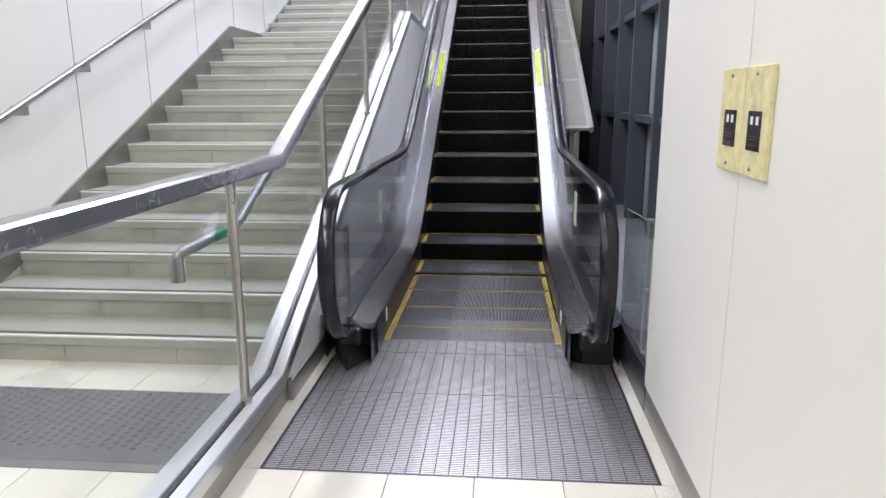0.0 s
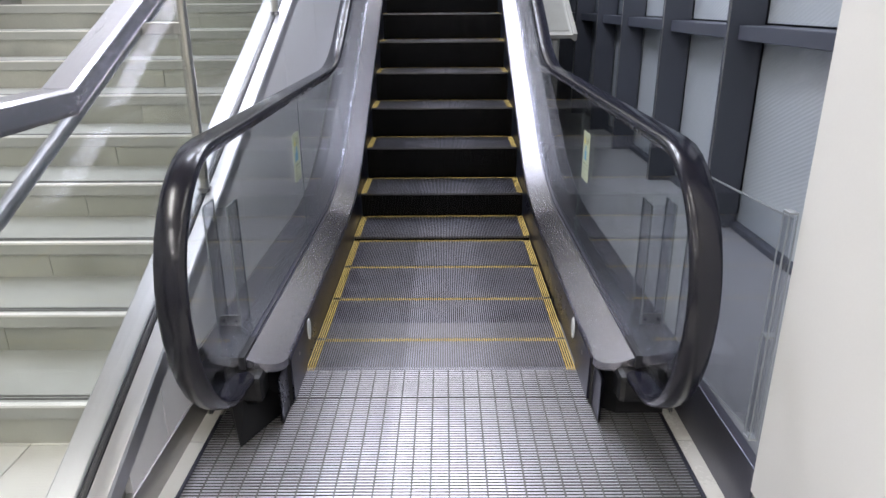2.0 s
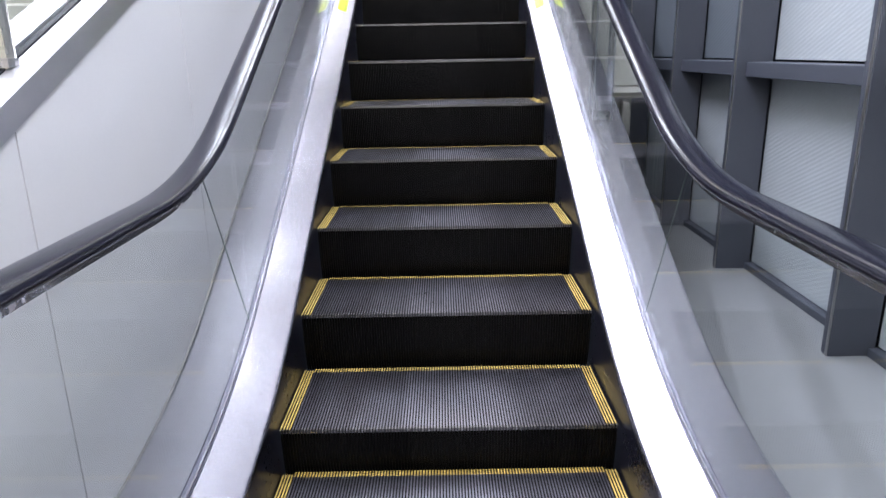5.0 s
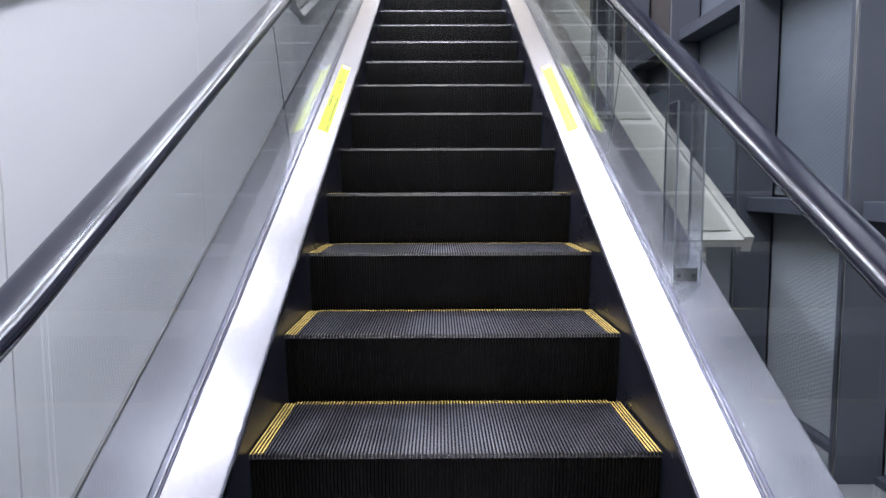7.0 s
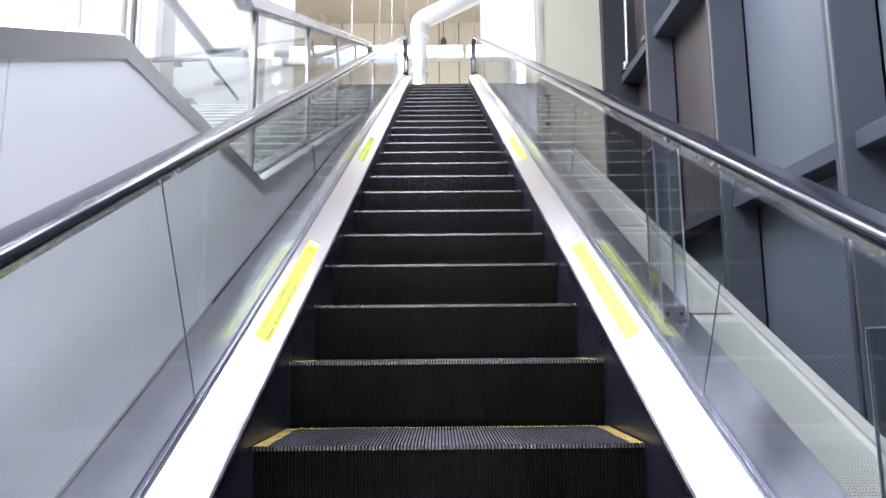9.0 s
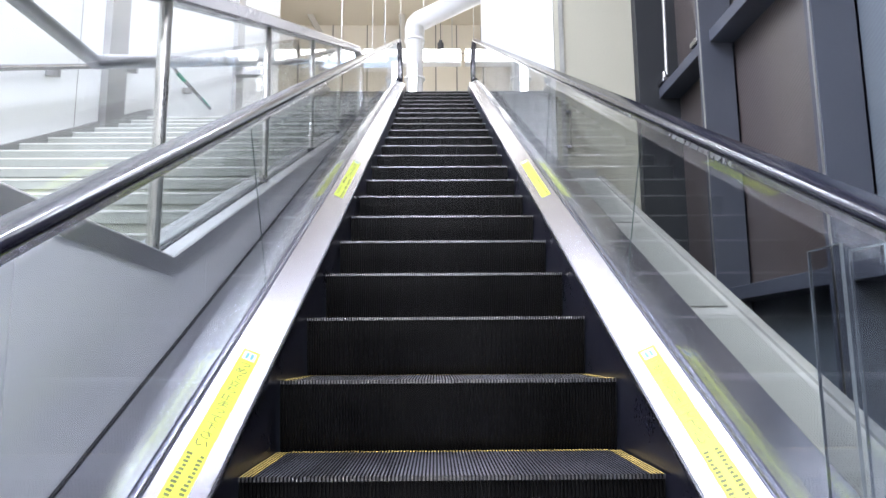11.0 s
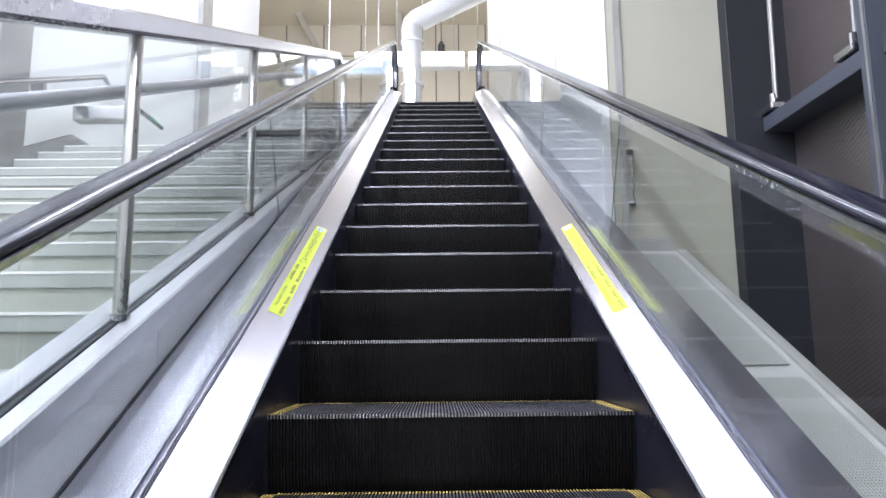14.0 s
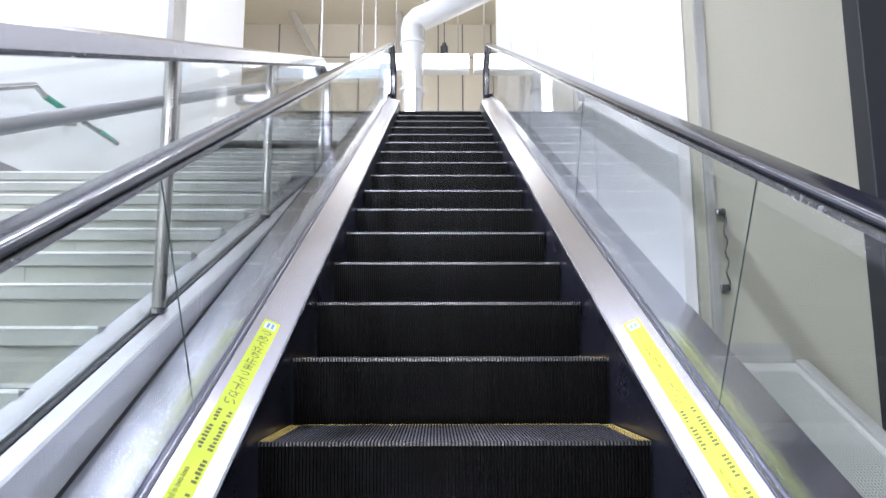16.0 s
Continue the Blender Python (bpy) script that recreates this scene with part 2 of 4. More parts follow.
def prism_yz(points, x0, x1):
    """A slab whose outline lies in the yz plane."""
    bm = bmesh.new()
    a = [bm.verts.new((x0, y, z)) for y, z in points]
    b = [bm.verts.new((x1, y, z)) for y, z in points]
    bm.faces.new(a), bm.faces.new(b)
    for i in range(len(points)):
        j = (i + 1) % len(points)
        bm.faces.new((a[i], a[j], b[j], b[i]))
    return bm


def sweep(profile, path, cap=True):
    """Sweep a closed profile of (x, up) along a path in the yz plane."""
    bm = bmesh.new()
    rings = []
    for i, (y, z) in enumerate(path):
        p, q = path[max(i - 1, 0)], path[min(i + 1, len(path) - 1)]
        d = Vector((q[0] - p[0], q[1] - p[1])).normalized()
        # mitre
        k = 1.0
        if 0 < i < len(path) - 1:
            e = Vector((y - p[0], z - p[1])).normalized()
            k = 1 / max(0.5, abs(e.dot(d)))
        ny, nz = -d.y * k, d.x * k
        rings.append([bm.verts.new((x, y + u * ny, z + u * nz)) for x, u in profile])
    n = len(profile)
    for a, b in zip(rings, rings[1:]):
        for i in range(n):
            bm.faces.new((a[i], a[(i + 1) % n], b[(i + 1) % n], b[i]))
    if cap:
        bm.faces.new(rings[0]), bm.faces.new(rings[-1])
    return bm


def tube(points, radius, segments=12):
    """A round bar along points in space."""
    bm = bmesh.new()
    rings = []
    pts = [Vector(p) for p in points]
    for i, p in enumerate(pts):
        d = (pts[min(i + 1, len(pts) - 1)] - pts[max(i - 1, 0)]).normalized()
        side = d.cross(Vector((0, 0, 1)))
        side = side.normalized() if side.length > 1e-3 else Vector((1, 0, 0))
        up = side.cross(d).normalized()
        rings.append([bm.verts.new(p + radius * (math.cos(a) * side + math.sin(a) * up))
                      for a in (2 * math.pi * k / segments for k in range(segments))])
    for a, b in zip(rings, rings[1:]):
        for i in range(segments):
            bm.faces.new((a[i], a[(i + 1) % segments], b[(i + 1) % segments], b[i]))
    bm.faces.new(rings[0]), bm.faces.new(rings[-1])
    return bm


def bent(corners, soft=0.4, steps=8):
    """A path through corners in the yz plane, with its bends rounded."""
    out = [corners[0]]
    for a, b, c in zip(corners, corners[1:], corners[2:]):
        a, b, c = Vector(a), Vector(b), Vector(c)
        r = min(soft, (a - b).length * 0.48, (c - b).length * 0.48)
        p, q = b + (a - b).normalized() * r, b + (c - b).normalized() * r
        for i in range(steps + 1):
            t = i / steps
            out.append(tuple((1 - t) ** 2 * p + 2 * t * (1 - t) * b + t * t * q))
    out.append(corners[-1])
    return out


def incline(flat, above, y_low, y_high, soft=0.45, top=None):
    """Path that is level at both floors and runs 'above' over the step edges between."""
    top = Z_UP + flat if top is None else top
    ya, yb = (flat - above + OFF) / TAN, (top - above + OFF) / TAN
    return bent([(y_low, flat), (ya, flat), (yb, top), (y_high, top)], soft, 18)


def height_on(path, y):
    for (a, za), (b, zb) in zip(path, path[1:]):
        if a <= y <= b and b > a:
            return za + (zb - za) * (y - a) / (b - a)
    return path[-1][1] if y > path[-1][0] else path[0][1]


# ---------------------------------------------------------------- floors, walls, ceilings
structure("floor", box(-2.83, 2.2, -7.0, 0.4, -0.4, -0.012), GROUT, "grey grout bed under cream floor tiles", "floor")
structure("floor_right", box(0.79, 1.75, -0.8, 7.7, -0.3, 0.1), CONCRETE, "smooth grey concrete floor beside the escalator", "floor")
structure("floor_upper", box(-4.5, 4.5, 13.3, 19.6, Z_UP - 0.3, Z_UP), TILE, "pale floor of the upper hall", "floor")
floor_r = bpy.data.objects["floor_right"]
wall_r = structure("wall_right", box(0.79, 2.2, -7.0, -0.83, 0.0, 3.3), GROUT, "white panelled wall beside the escalator entrance", "wall")
for y0, y1 in ((-0.83, -1.745), (-1.751, -3.0), (-3.006, -4.3), (-4.306, -5.6), (-5.606, -6.9)):
    part("panel", box(0.781, 0.7895, y1, y0, 0.13, 3.28, 0.0015), WHITE_PANEL, wall_r)
part("panel", box(0.79, 2.2, -0.828, -0.82, 0.13, 3.28), WHITE_PANEL, wall_r)
structure("baseboard", box(0.786, 0.81, -7.0, -0.831, -0.01, 0.128, 0.003), STEEL_DULL, "dull grey stone skirting along the white wall", "baseboard")
structure("wall_left", box(-3.1, -2.83, -7.0, 14.4, -0.2, 12.0), WHITE_PANEL, "white panelled wall along the staircase", "wall")
structure("wall_behind", box(-3.1, 2.2, -7.2, -7.0, -0.2, 3.4), WHITE_PANEL, "plain white wall at the foot of the stairs", "wall")

part("joint", box(0.82, 1.6, 1.344, 1.35, 0.099, 0.1006), GROUT, floor_r)

# sloping ceiling over stairs and escalator
roof_path = bent([(-7.2, 3.3), (0.2, 3.3), (0.55, line(0.9) + 5.3), (0.9, line(0.9) + 5.3), (11.4, line(11.4) + 5.3), (19.8, line(11.4) + 5.3)], 0.3, 3)
structure("ceiling", sweep([(-4.6, 0), (4.6, 0), (4.6, 0.2), (-4.6, 0.2)], roof_path), CEIL, "beige panelled sloping ceiling", "ceiling")
structure("wall_far", box(-4.6, 4.6, 19.6, 19.8, Z_UP - 0.3, 11.5), CEIL, "beige panelled end wall of the upper hall", "wall")
structure("wall_upper_left", box(-4.7, -4.5, 13.3, 19.6, Z_UP - 0.3, 11.5), CEIL, "beige side wall of the upper hall", "wall")
structure("wall_upper_right", box(4.5, 4.7, 13.3, 19.6, Z_UP - 0.3, 11.5), CEIL, "beige side wall of the upper hall", "wall")
structure("wall_lit", prism_yz([(7.475, 2.0), (13.9, 4.9), (13.9, 11.0), (7.475, 8.6)], 0.775, 0.808), WHITE_PANEL,
          "bright white panelled wall beside the upper escalator", "wall")
structure("wall_beige", box(0.81, 1.75, 7.435, 7.7, 0.0, 8.8), BEIGE, "plain beige wall closing the glazed bay", "wall")
structure("wall_upper_close", box(0.81, 4.6, 7.7, 13.3, Z_UP - 0.3, Z_UP - 0.1), BEIGE, "plain slab behind the lit wall", "wall")
structure("wall_glazing_back", box(1.75, 1.85, -0.85, 7.7, 0.0, 8.8), COLUMN, "dark wall behind the wired glass", "wall")

# ---------------------------------------------------------------- glazed bay beside the escalator
def glazed_bay():
    wall = tagged(new("window_1"), "dark steel window wall with wired obscure glass panes", "window", kind="structure")
    ys = [-0.8, 0.28, 1.345, 2.41, 3.495, 4.42, 5.46, 6.51, 7.43]
    for y in ys:
        part("mullion", box(1.452, 1.63, y, y + 0.05, 0.1, 8.6, 0.003), COLUMN, wall)
        part("mullion_cover", box(1.585, 1.63, y + 0.054, y + 0.105, 0.1, 8.6, 0.015), COLUMN, wall)
        # paler strip that paints the highlight along the mullion's narrow face
        part("mullion_edge", box(1.4485, 1.4515, y + 0.004, y + 0.018, 0.1, 8.6), STEEL_DULL, wall)
    for y, y_next in zip(ys, ys[1:]):
        rows = ((0.14, 1.1), (1.18, 2.15))
        for z0, z1 in rows + ((2.23, 3.6), (3.68, 5.05), (5.13, 6.5), (6.58, 8.5)):
            # bays near the lamps get the lit copy, higher and farther ones the shaded
            part("pane", box(1.64, 1.65, y + 0.05, y_next, z0, z1), FROST_BROWN if z0 > 2.2 and y > 5.0 or z0 > 3.6 else FROST_LIT if y < 3 or z0 < 1 else FROST_SHADED, wall)
        part("sill", box(1.6, 1.66, y + 0.05, y_next, 0.1, 0.135, 0.004), COLUMN, wall)
        for z in (1.1, 2.15, 3.6, 5.05, 6.5):
            part("transom", box(1.5, 1.665, y + 0.05, y_next, z, z + 0.07, 0.004), COLUMN, wall)
    return wall


glazed_bay()


def window_stay(y, z):
    ob = thing("window_stay", "slim steel window stay on a dark transom", "window stay", "window stays", (1.56, y, z))
    part("rod", tube([(-0.03, 0.03, 0.06), (-0.02, 0.03, 0.62)], 0.012, 8), STEEL_DULL, ob)
    part("catch", box(-0.07, 0.0, 0.0, 0.12, 0.0, 0.035, 0.008), STEEL_RAIL, ob)
    part("pin", tube([(-0.05, 0.02, 0.03), (-0.05, 0.02, 0.075)], 0.014, 8), STEEL_RAIL, ob)


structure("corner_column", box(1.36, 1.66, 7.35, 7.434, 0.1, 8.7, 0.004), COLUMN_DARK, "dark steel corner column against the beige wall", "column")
window_stay(6.65, 3.68)
window_stay(7.25, 3.68)
window_stay(5.68, 3.68)


# ---------------------------------------------------------------- perforated ledge
def ledge():
    ob = thing("sloping_ledge", "pale grey painted ledge with perforated top along the glazing", "ledge")
    path = [(3.46, line(3.46) + 0.03), (7.35, line(7.35) + 0.03)]
    part("tray", sweep([(0.785, -0.03), (1.055, -0.03), (1.055, 0.0), (0.785, 0.0)], path), LEDGE, ob)
    part("rim", sweep([(1.055, -0.05), (1.09, -0.05), (1.09, 0.012), (1.055, 0.012)], path), LEDGE, ob)
    for k in range(4):
        y = 3.51 + k * 0.963
        a = [(y, line(y) + 0.033), (y + 0.895, line(y + 0.895) + 0.033)]
        part("perforated_sheet", perforated(a), PERF, ob)
    part("bracket", prism_yz([(3.48, line(3.48) - 0.03), (3.85, line(3.85) - 0.03), (3.51, line(3.48) - 0.35)], 0.9, 0.93), LEDGE, ob)
    part("post", box(0.86, 0.96, 3.55, 3.65, 0.1, line(3.55) - 0.02, 0.006), LEDGE, ob)
    part("end_plate", sweep([(0.8, -0.03), (1.05, -0.03), (1.05, 0.06), (0.8, 0.06)],
                            [(7.35, line(7.35) + 0.03), (7.46, line(7.35) + 0.03)]), LEDGE, ob)
    return ob


def perforated(path):
    """A thin sheet of crossing bars, its square holes open."""
    (y0, z0), (y1, z1) = path
    bm = bmesh.new()
    n, m = 100, 30
    up = 0.004

    def at(x, t):
        return (x, y0 + (y1 - y0) * t, z0 + (z1 - z0) * t)

    def bar(xa, xb, ta, tb, lift):
        c = [at(xa, ta), at(xb, ta), at(xb, tb), at(xa, tb)]
        lo = [bm.verts.new(p) for p in c]
        hi = [bm.verts.new((p[0], p[1] - lift * 0.46, p[2] + lift * 0.89)) for p in c]
        bm.faces.new(hi)
        for i in range(4):
            j = (i + 1) % 4
            bm.faces.new((lo[i], lo[j], hi[j], hi[i]))
    for i in range(n):
        bar(0.79, 1.03, (i + 0.1) / n, (i + 0.6) / n, up)
    for j in range(m):
        x = 0.79 + 0.24 * j / m
        bar(x, x + 0.0045, 0, 1, up * 1.2)
    return bm


ledge()


# ---------------------------------------------------------------- escalator
PH = 0.24           # place of the step edges
X_STEP = 0.508


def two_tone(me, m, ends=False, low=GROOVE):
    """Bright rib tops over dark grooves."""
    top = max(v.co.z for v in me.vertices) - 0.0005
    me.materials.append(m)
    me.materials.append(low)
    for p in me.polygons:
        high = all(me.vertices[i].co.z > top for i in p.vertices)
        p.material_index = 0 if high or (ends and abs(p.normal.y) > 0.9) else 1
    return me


def ribbed(xs, w, y0, y1, z0=-0.011, z1=0.0, x_end=None):
    """One corrugated sheet: ribs along y at the places xs."""
    bm = bmesh.new()
    prof = []
    for x in xs:
        prof += [(x, z0), (x, z1), (x + w, z1), (x + w, z0)]
    a = [bm.verts.new((x, y0, z)) for x, z in prof]
    b = [bm.verts.new((x, y1, z)) for x, z in prof]
    for i in range(len(prof) - 1):
        bm.faces.new((a[i], a[i + 1], b[i + 1], b[i]))
    for i in range(0, len(prof), 4):
        bm.faces.new(a[i:i + 4]), bm.faces.new(b[i:i + 4])
    return bm


def step_meshes():
    pitch, n = 0.00905, 112
    xs = [-n * pitch / 2 + i * pitch for i in range(n)]
    tread = ribbed(xs[4:-4], 0.0044, 0.011, 0.378)
    rear = ribbed(xs[4:-4], 0.0048, 0.378, 0.404)
    left = ribbed(xs[:4], 0.0048, 0.004, 0.392)
    right = ribbed(xs[-4:], 0.0048, 0.004, 0.392)
    teeth = ribbed(xs, 0.0048, 0.0, 0.011)
    front = bmesh.new()
    prof = [(0.006 + 0.03 * (k / 6) ** 2, -0.011 - 0.215 * k / 6) for k in range(7)]
    rows = []
    for y, z in prof:
        row = []
        for x in xs:
            row += [front.verts.new((x, y + 0.006, z)), front.verts.new((x + 0.0005, y, z)), front.verts.new((x + 0.0052, y, z)), front.verts.new((x + 0.0057, y + 0.006, z))]
        rows.append(row)
    for a, b in zip(rows, rows[1:]):
        for i in range(len(a) - 1):
            front.faces.new((a[i], a[i + 1], b[i + 1], b[i]))
    done = []
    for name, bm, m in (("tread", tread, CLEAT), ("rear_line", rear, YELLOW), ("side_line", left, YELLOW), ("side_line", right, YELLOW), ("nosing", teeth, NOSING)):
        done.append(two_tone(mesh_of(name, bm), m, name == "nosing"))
    return done + [mesh_of("riser", front)]


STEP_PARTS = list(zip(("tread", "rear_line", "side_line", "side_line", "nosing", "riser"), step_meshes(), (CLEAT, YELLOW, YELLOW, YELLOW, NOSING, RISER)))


def soft_level(y):
    z = line(y)
    lo, hi = -0.004, Z_UP - 0.004
    if z < lo + 0.1:
        z = lo + 0.1 * math.exp((z - lo) / 0.1 - 1) if z > lo - 0.25 else lo
    return min(z, hi)


def escalator():
    ob = thing("escalator", "escalator with black ribbed steps, glass sides and brushed steel decks", "escalator")
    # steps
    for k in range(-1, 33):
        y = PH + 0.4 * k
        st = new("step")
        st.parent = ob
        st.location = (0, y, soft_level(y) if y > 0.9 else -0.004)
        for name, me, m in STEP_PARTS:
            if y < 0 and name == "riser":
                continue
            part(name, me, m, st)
    # landing plates with longitudinal grooves and cross ribs
    def plate(y0, y1, z, ribs, name):
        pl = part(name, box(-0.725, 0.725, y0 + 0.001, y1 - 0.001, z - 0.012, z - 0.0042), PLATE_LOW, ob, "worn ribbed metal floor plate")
        bm = bmesh.new()
        w = 0.0485
        if ribs:
            n = int((y1 - y0) / 0.0125)
            prof = []
            for j in range(n):
                a = y0 + (y1 - y0) * j / n
                prof += [(a, z - 0.004), (a + 0.0008, z), (a + 0.0066, z), (a + 0.0074, z - 0.004)]
        else:
            prof = [(y0, z - 0.005), (y0, z), (y1, z), (y1, z - 0.005)]
        a = [bm.verts.new((0, *p)) for p in prof]
        b = [bm.verts.new((w, *p)) for p in prof]
        for i in range(len(prof) - 1):
            bm.faces.new((a[i], a[i + 1], b[i + 1], b[i]))
        for i in range(0, len(prof), 4):
            bm.faces.new(a[i:i + 4]), bm.faces.new(b[i:i + 4])
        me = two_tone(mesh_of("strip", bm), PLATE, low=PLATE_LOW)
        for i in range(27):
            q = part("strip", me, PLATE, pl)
            q.location.x = -0.723 + i * 0.0537
        return pl
    plate(-1.386, -0.705, 0.0, True, "floor_plate")
    plate(-0.700, -0.2, 0.0, True, "floor_plate")
    comb = plate(-0.196, -0.012, 0.001, True, "comb_plate")
    bm = bmesh.new()
    for i in range(112):
        x = -0.507 + 0.00905 * i + 0.0045
        v = [bm.verts.new(p) for p in ((x, -0.014, 0.003), (x + 0.0035, -0.014, 0.003), (x + 0.002, 0.02, -0.006), (x + 0.0015, 0.02, -0.006),
                                       (x, -0.014, -0.004), (x + 0.0035, -0.014, -0.004))]
        bm.faces.new((v[0], v[1], v[2], v[3]))
        bm.faces.new((v[4], v[0], v[3])), bm.faces.new((v[1], v[5], v[2]))
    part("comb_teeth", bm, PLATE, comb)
    plate(Y_UP + 0.02, Y_UP + 1.2, Z_UP + 0.004, False, "floor_plate")
    part("plate_frame", sweep([(-0.735, 0.0), (-0.724, 0.0), (-0.724, 0.006), (-0.735, 0.006)], [(-1.39, -0.005), (-0.3, -0.005)]), DARK_STEEL, ob)
    part("plate_frame", sweep([(0.724, 0.0), (0.735, 0.0), (0.735, 0.006), (0.724, 0.006)], [(-1.39, -0.005), (-0.3, -0.005)]), DARK_STEEL, ob)
    part("plate_frame", box(-0.735, 0.735, -1.397, -1.387, -0.01, 0.001), DARK_STEEL, ob)

    deck_path = incline(0.24, 0.165, -0.22, 13.55, 0.5)
    rail_path = incline(0.944, 0.842, -0.47, 13.4, 0.3, Z_UP + 0.962)
    glass_top = incline(0.93, 0.828, -0.47, 13.4, 0.3, Z_UP + 0.95)
    for s in (-1, 1):
        def X(*xs):
            return [s * x for x in xs]
        # skirt
        bm = bmesh.new()
        ys = [-0.35 + 0.15 * i for i in range(94)]
        a = [(y, height_on(deck_path, y) - 0.078) for y in ys]
        b = [(y, max(line(y), -0.02) - 0.25) for y in ys]
        b = [(y, min(z, Z_UP - 0.2)) for y, z in b]
        for (p, q, r, t) in zip(a, a[1:], b, b[1:]):
            vs = [bm.verts.new((s * 0.5115, *w)) for w in (p, q, t, r)]
            vs2 = [bm.verts.new((s * 0.518, *w)) for w in (p, q, t, r)]
            bm.faces.new(vs), bm.faces.new(vs2)
        bmesh.ops.remove_doubles(bm, verts=bm.verts, dist=1e-5)
        part("skirt_panel", bm, SKIRT, ob)
        # decks
        prof = [(0.503, -0.066), (0.5045, -0.057), (0.509, -0.051), (0.610, -0.002), (0.610, -0.03), (0.51, -0.075)]
        part("inner_deck", sweep([(s * x, u) for x, u in prof], deck_path), STEEL, ob)
        prof = [(0.633, 0.003), (0.774, 0.002), (0.78, -0.002), (0.781, -0.04), (0.633, -0.04)]
        part("outer_deck", sweep([(s * x, u) for x, u in prof], deck_path), STEEL, ob)
        part("glass_channel", sweep([(s * x, u) for x, u in ((0.611, -0.03), (0.6325, -0.03), (0.6325, 0.004), (0.611, 0.002))], deck_path), CHANNEL, ob)
        for xa, xb in ((0.6125, 0.6165), (0.6295, 0.632)):
            part("channel_lip", sweep([(s * x, u) for x, u in ((xa, 0.0), (xb, 0.0), (xb, 0.012), (xa, 0.012))], deck_path), STEEL, ob)
        part("outer_skirt", outer_skirt(s, deck_path), DARK_STEEL, ob)
        # glass panes
        cuts = [-0.47, 0.75, 2.04, 3.745, 5.31, 6.9, 8.45, 10.0, 11.6, 12.7, 13.4]
        for i, (ya, yb) in enumerate(zip(cuts, cuts[1:])):
            part("glass_pane", pane(s, ya + 0.0025, yb - 0.0025, deck_path, glass_top), GLASS, ob)
        for i, yc in enumerate(cuts[1:-1]):
            part("pane_joint", joint(s, yc, deck_path, glass_top, i > 0 and i < 8), GLASS_EDGE, ob)
        part("glass_pane", newel_glass(s, -0.4725, 0.61, 0.295, 0.318, -1, 0.37), GLASS, ob)
        part("glass_pane", newel_glass(s, 13.4025, Z_UP + 0.62, 0.355, 0.325, 1), GLASS, ob)
        # handrail with its two turns
        turn = [(-0.47 - 0.325 * math.sin(a), 0.605 + (0.34 if i < 9 else 0.4) * math.cos(a)) for i, a in ((i, math.pi * i / 18) for i in range(18, 0, -1))]
        turn = [(-0.2, 0.15), (-0.33, 0.178)] + turn
        end = [(13.4 + 0.385 * math.sin(a), Z_UP + 0.617 + 0.345 * math.cos(a)) for a in (math.pi * i / 18 for i in range(1, 19))]
        full = turn + rail_path + end + [(13.2, Z_UP + 0.26)]
        prof = []
        for k in range(16):
            a = 2 * math.pi * k / 16
            c, d = math.cos(a), math.sin(a)
            prof.append((s * 0.613 + 0.0385 * math.copysign(abs(c) ** 0.7, c), 0.0155 * math.copysign(abs(d) ** 0.75, d)))
        me = smooth(mesh_of("handrail", sweep(prof, full)))
        part("handrail", me, RUBBER, ob, "shiny black rubber handrail")
        prof = [(s * 0.613 - 0.016, -0.03), (s * 0.613 + 0.016, -0.03), (s * 0.613 + 0.016, -0.016), (s * 0.613 - 0.016, -0.016)]
        part("rail_track", sweep(prof, turn[8:] + rail_path + end[:-6]), STEEL_RAIL, ob)
        # newel base
        plan = [(0.519, 0.02), (0.512, -0.02), (0.512, -0.216), (0.502, -0.235), (0.615, -0.48), (0.735, -0.22), (0.735, 0.02)] if s < 0 else [(0.519, 0.02), (0.512, -0.02), (0.512, -0.216), (0.502, -0.24), (0.58, -0.3), (0.735, -0.3), (0.735, 0.02)]
        bm = bmesh.new()
        va = [bm.verts.new((s * x, y, 0.003)) for x, y in plan]
        vb = [bm.verts.new((s * x, y if y > -0.4 else -0.36, 0.185)) for x, y in plan]
        bm.faces.new(va), bm.faces.new(vb)
        for i in range(len(plan)):
            j = (i + 1) % len(plan)
            bm.faces.new((va[i], va[j], vb[j], vb[i]))
        part("newel_base", bm, BLACK, ob, "black plastic handrail inlet")
        part("newel_skirt", prism_yz([(-0.225, 0.168), (-0.215, 0.003), (0.0, 0.003), (0.0, 0.168)], s * 0.5, s * 0.5105), SKIRT, ob)
        part("skirt_bolt", tube([(s * 0.4995, -0.1, 0.12), (s * 0.503, -0.1, 0.12)], 0.008, 8), STEEL_DULL, ob)
        part("inlet_collar", box(*sorted(X(0.555, 0.67)), -0.4, -0.3, 0.1, 0.2, 0.02), BLACK, ob)
        tipz = 0.24
        bm = bmesh.new()
        tip = [(0.503, -0.22)] + [(0.610 - 0.107 * math.cos(a), -0.22 - 0.13 * math.sin(a) ** 0.8) for a in (0.17 * k for k in range(1, 9))] + [(0.610, -0.35), (0.610, -0.22)]
        va = [bm.verts.new((s * x, y, tipz - 0.002 - 0.49 * (0.610 - x))) for x, y in tip]
        vb = [bm.verts.new((s * x, y, tipz - 0.03 - 0.49 * (0.610 - x))) for x, y in tip]
        bm.faces.new(va), bm.faces.new(vb)
        for i in range(len(tip)):
            j = (i + 1) % len(tip)
            bm.faces.new((va[i], va[j], vb[j], vb[i]))
        part("deck_nose", bm, STEEL, ob)
        bm = bmesh.new()
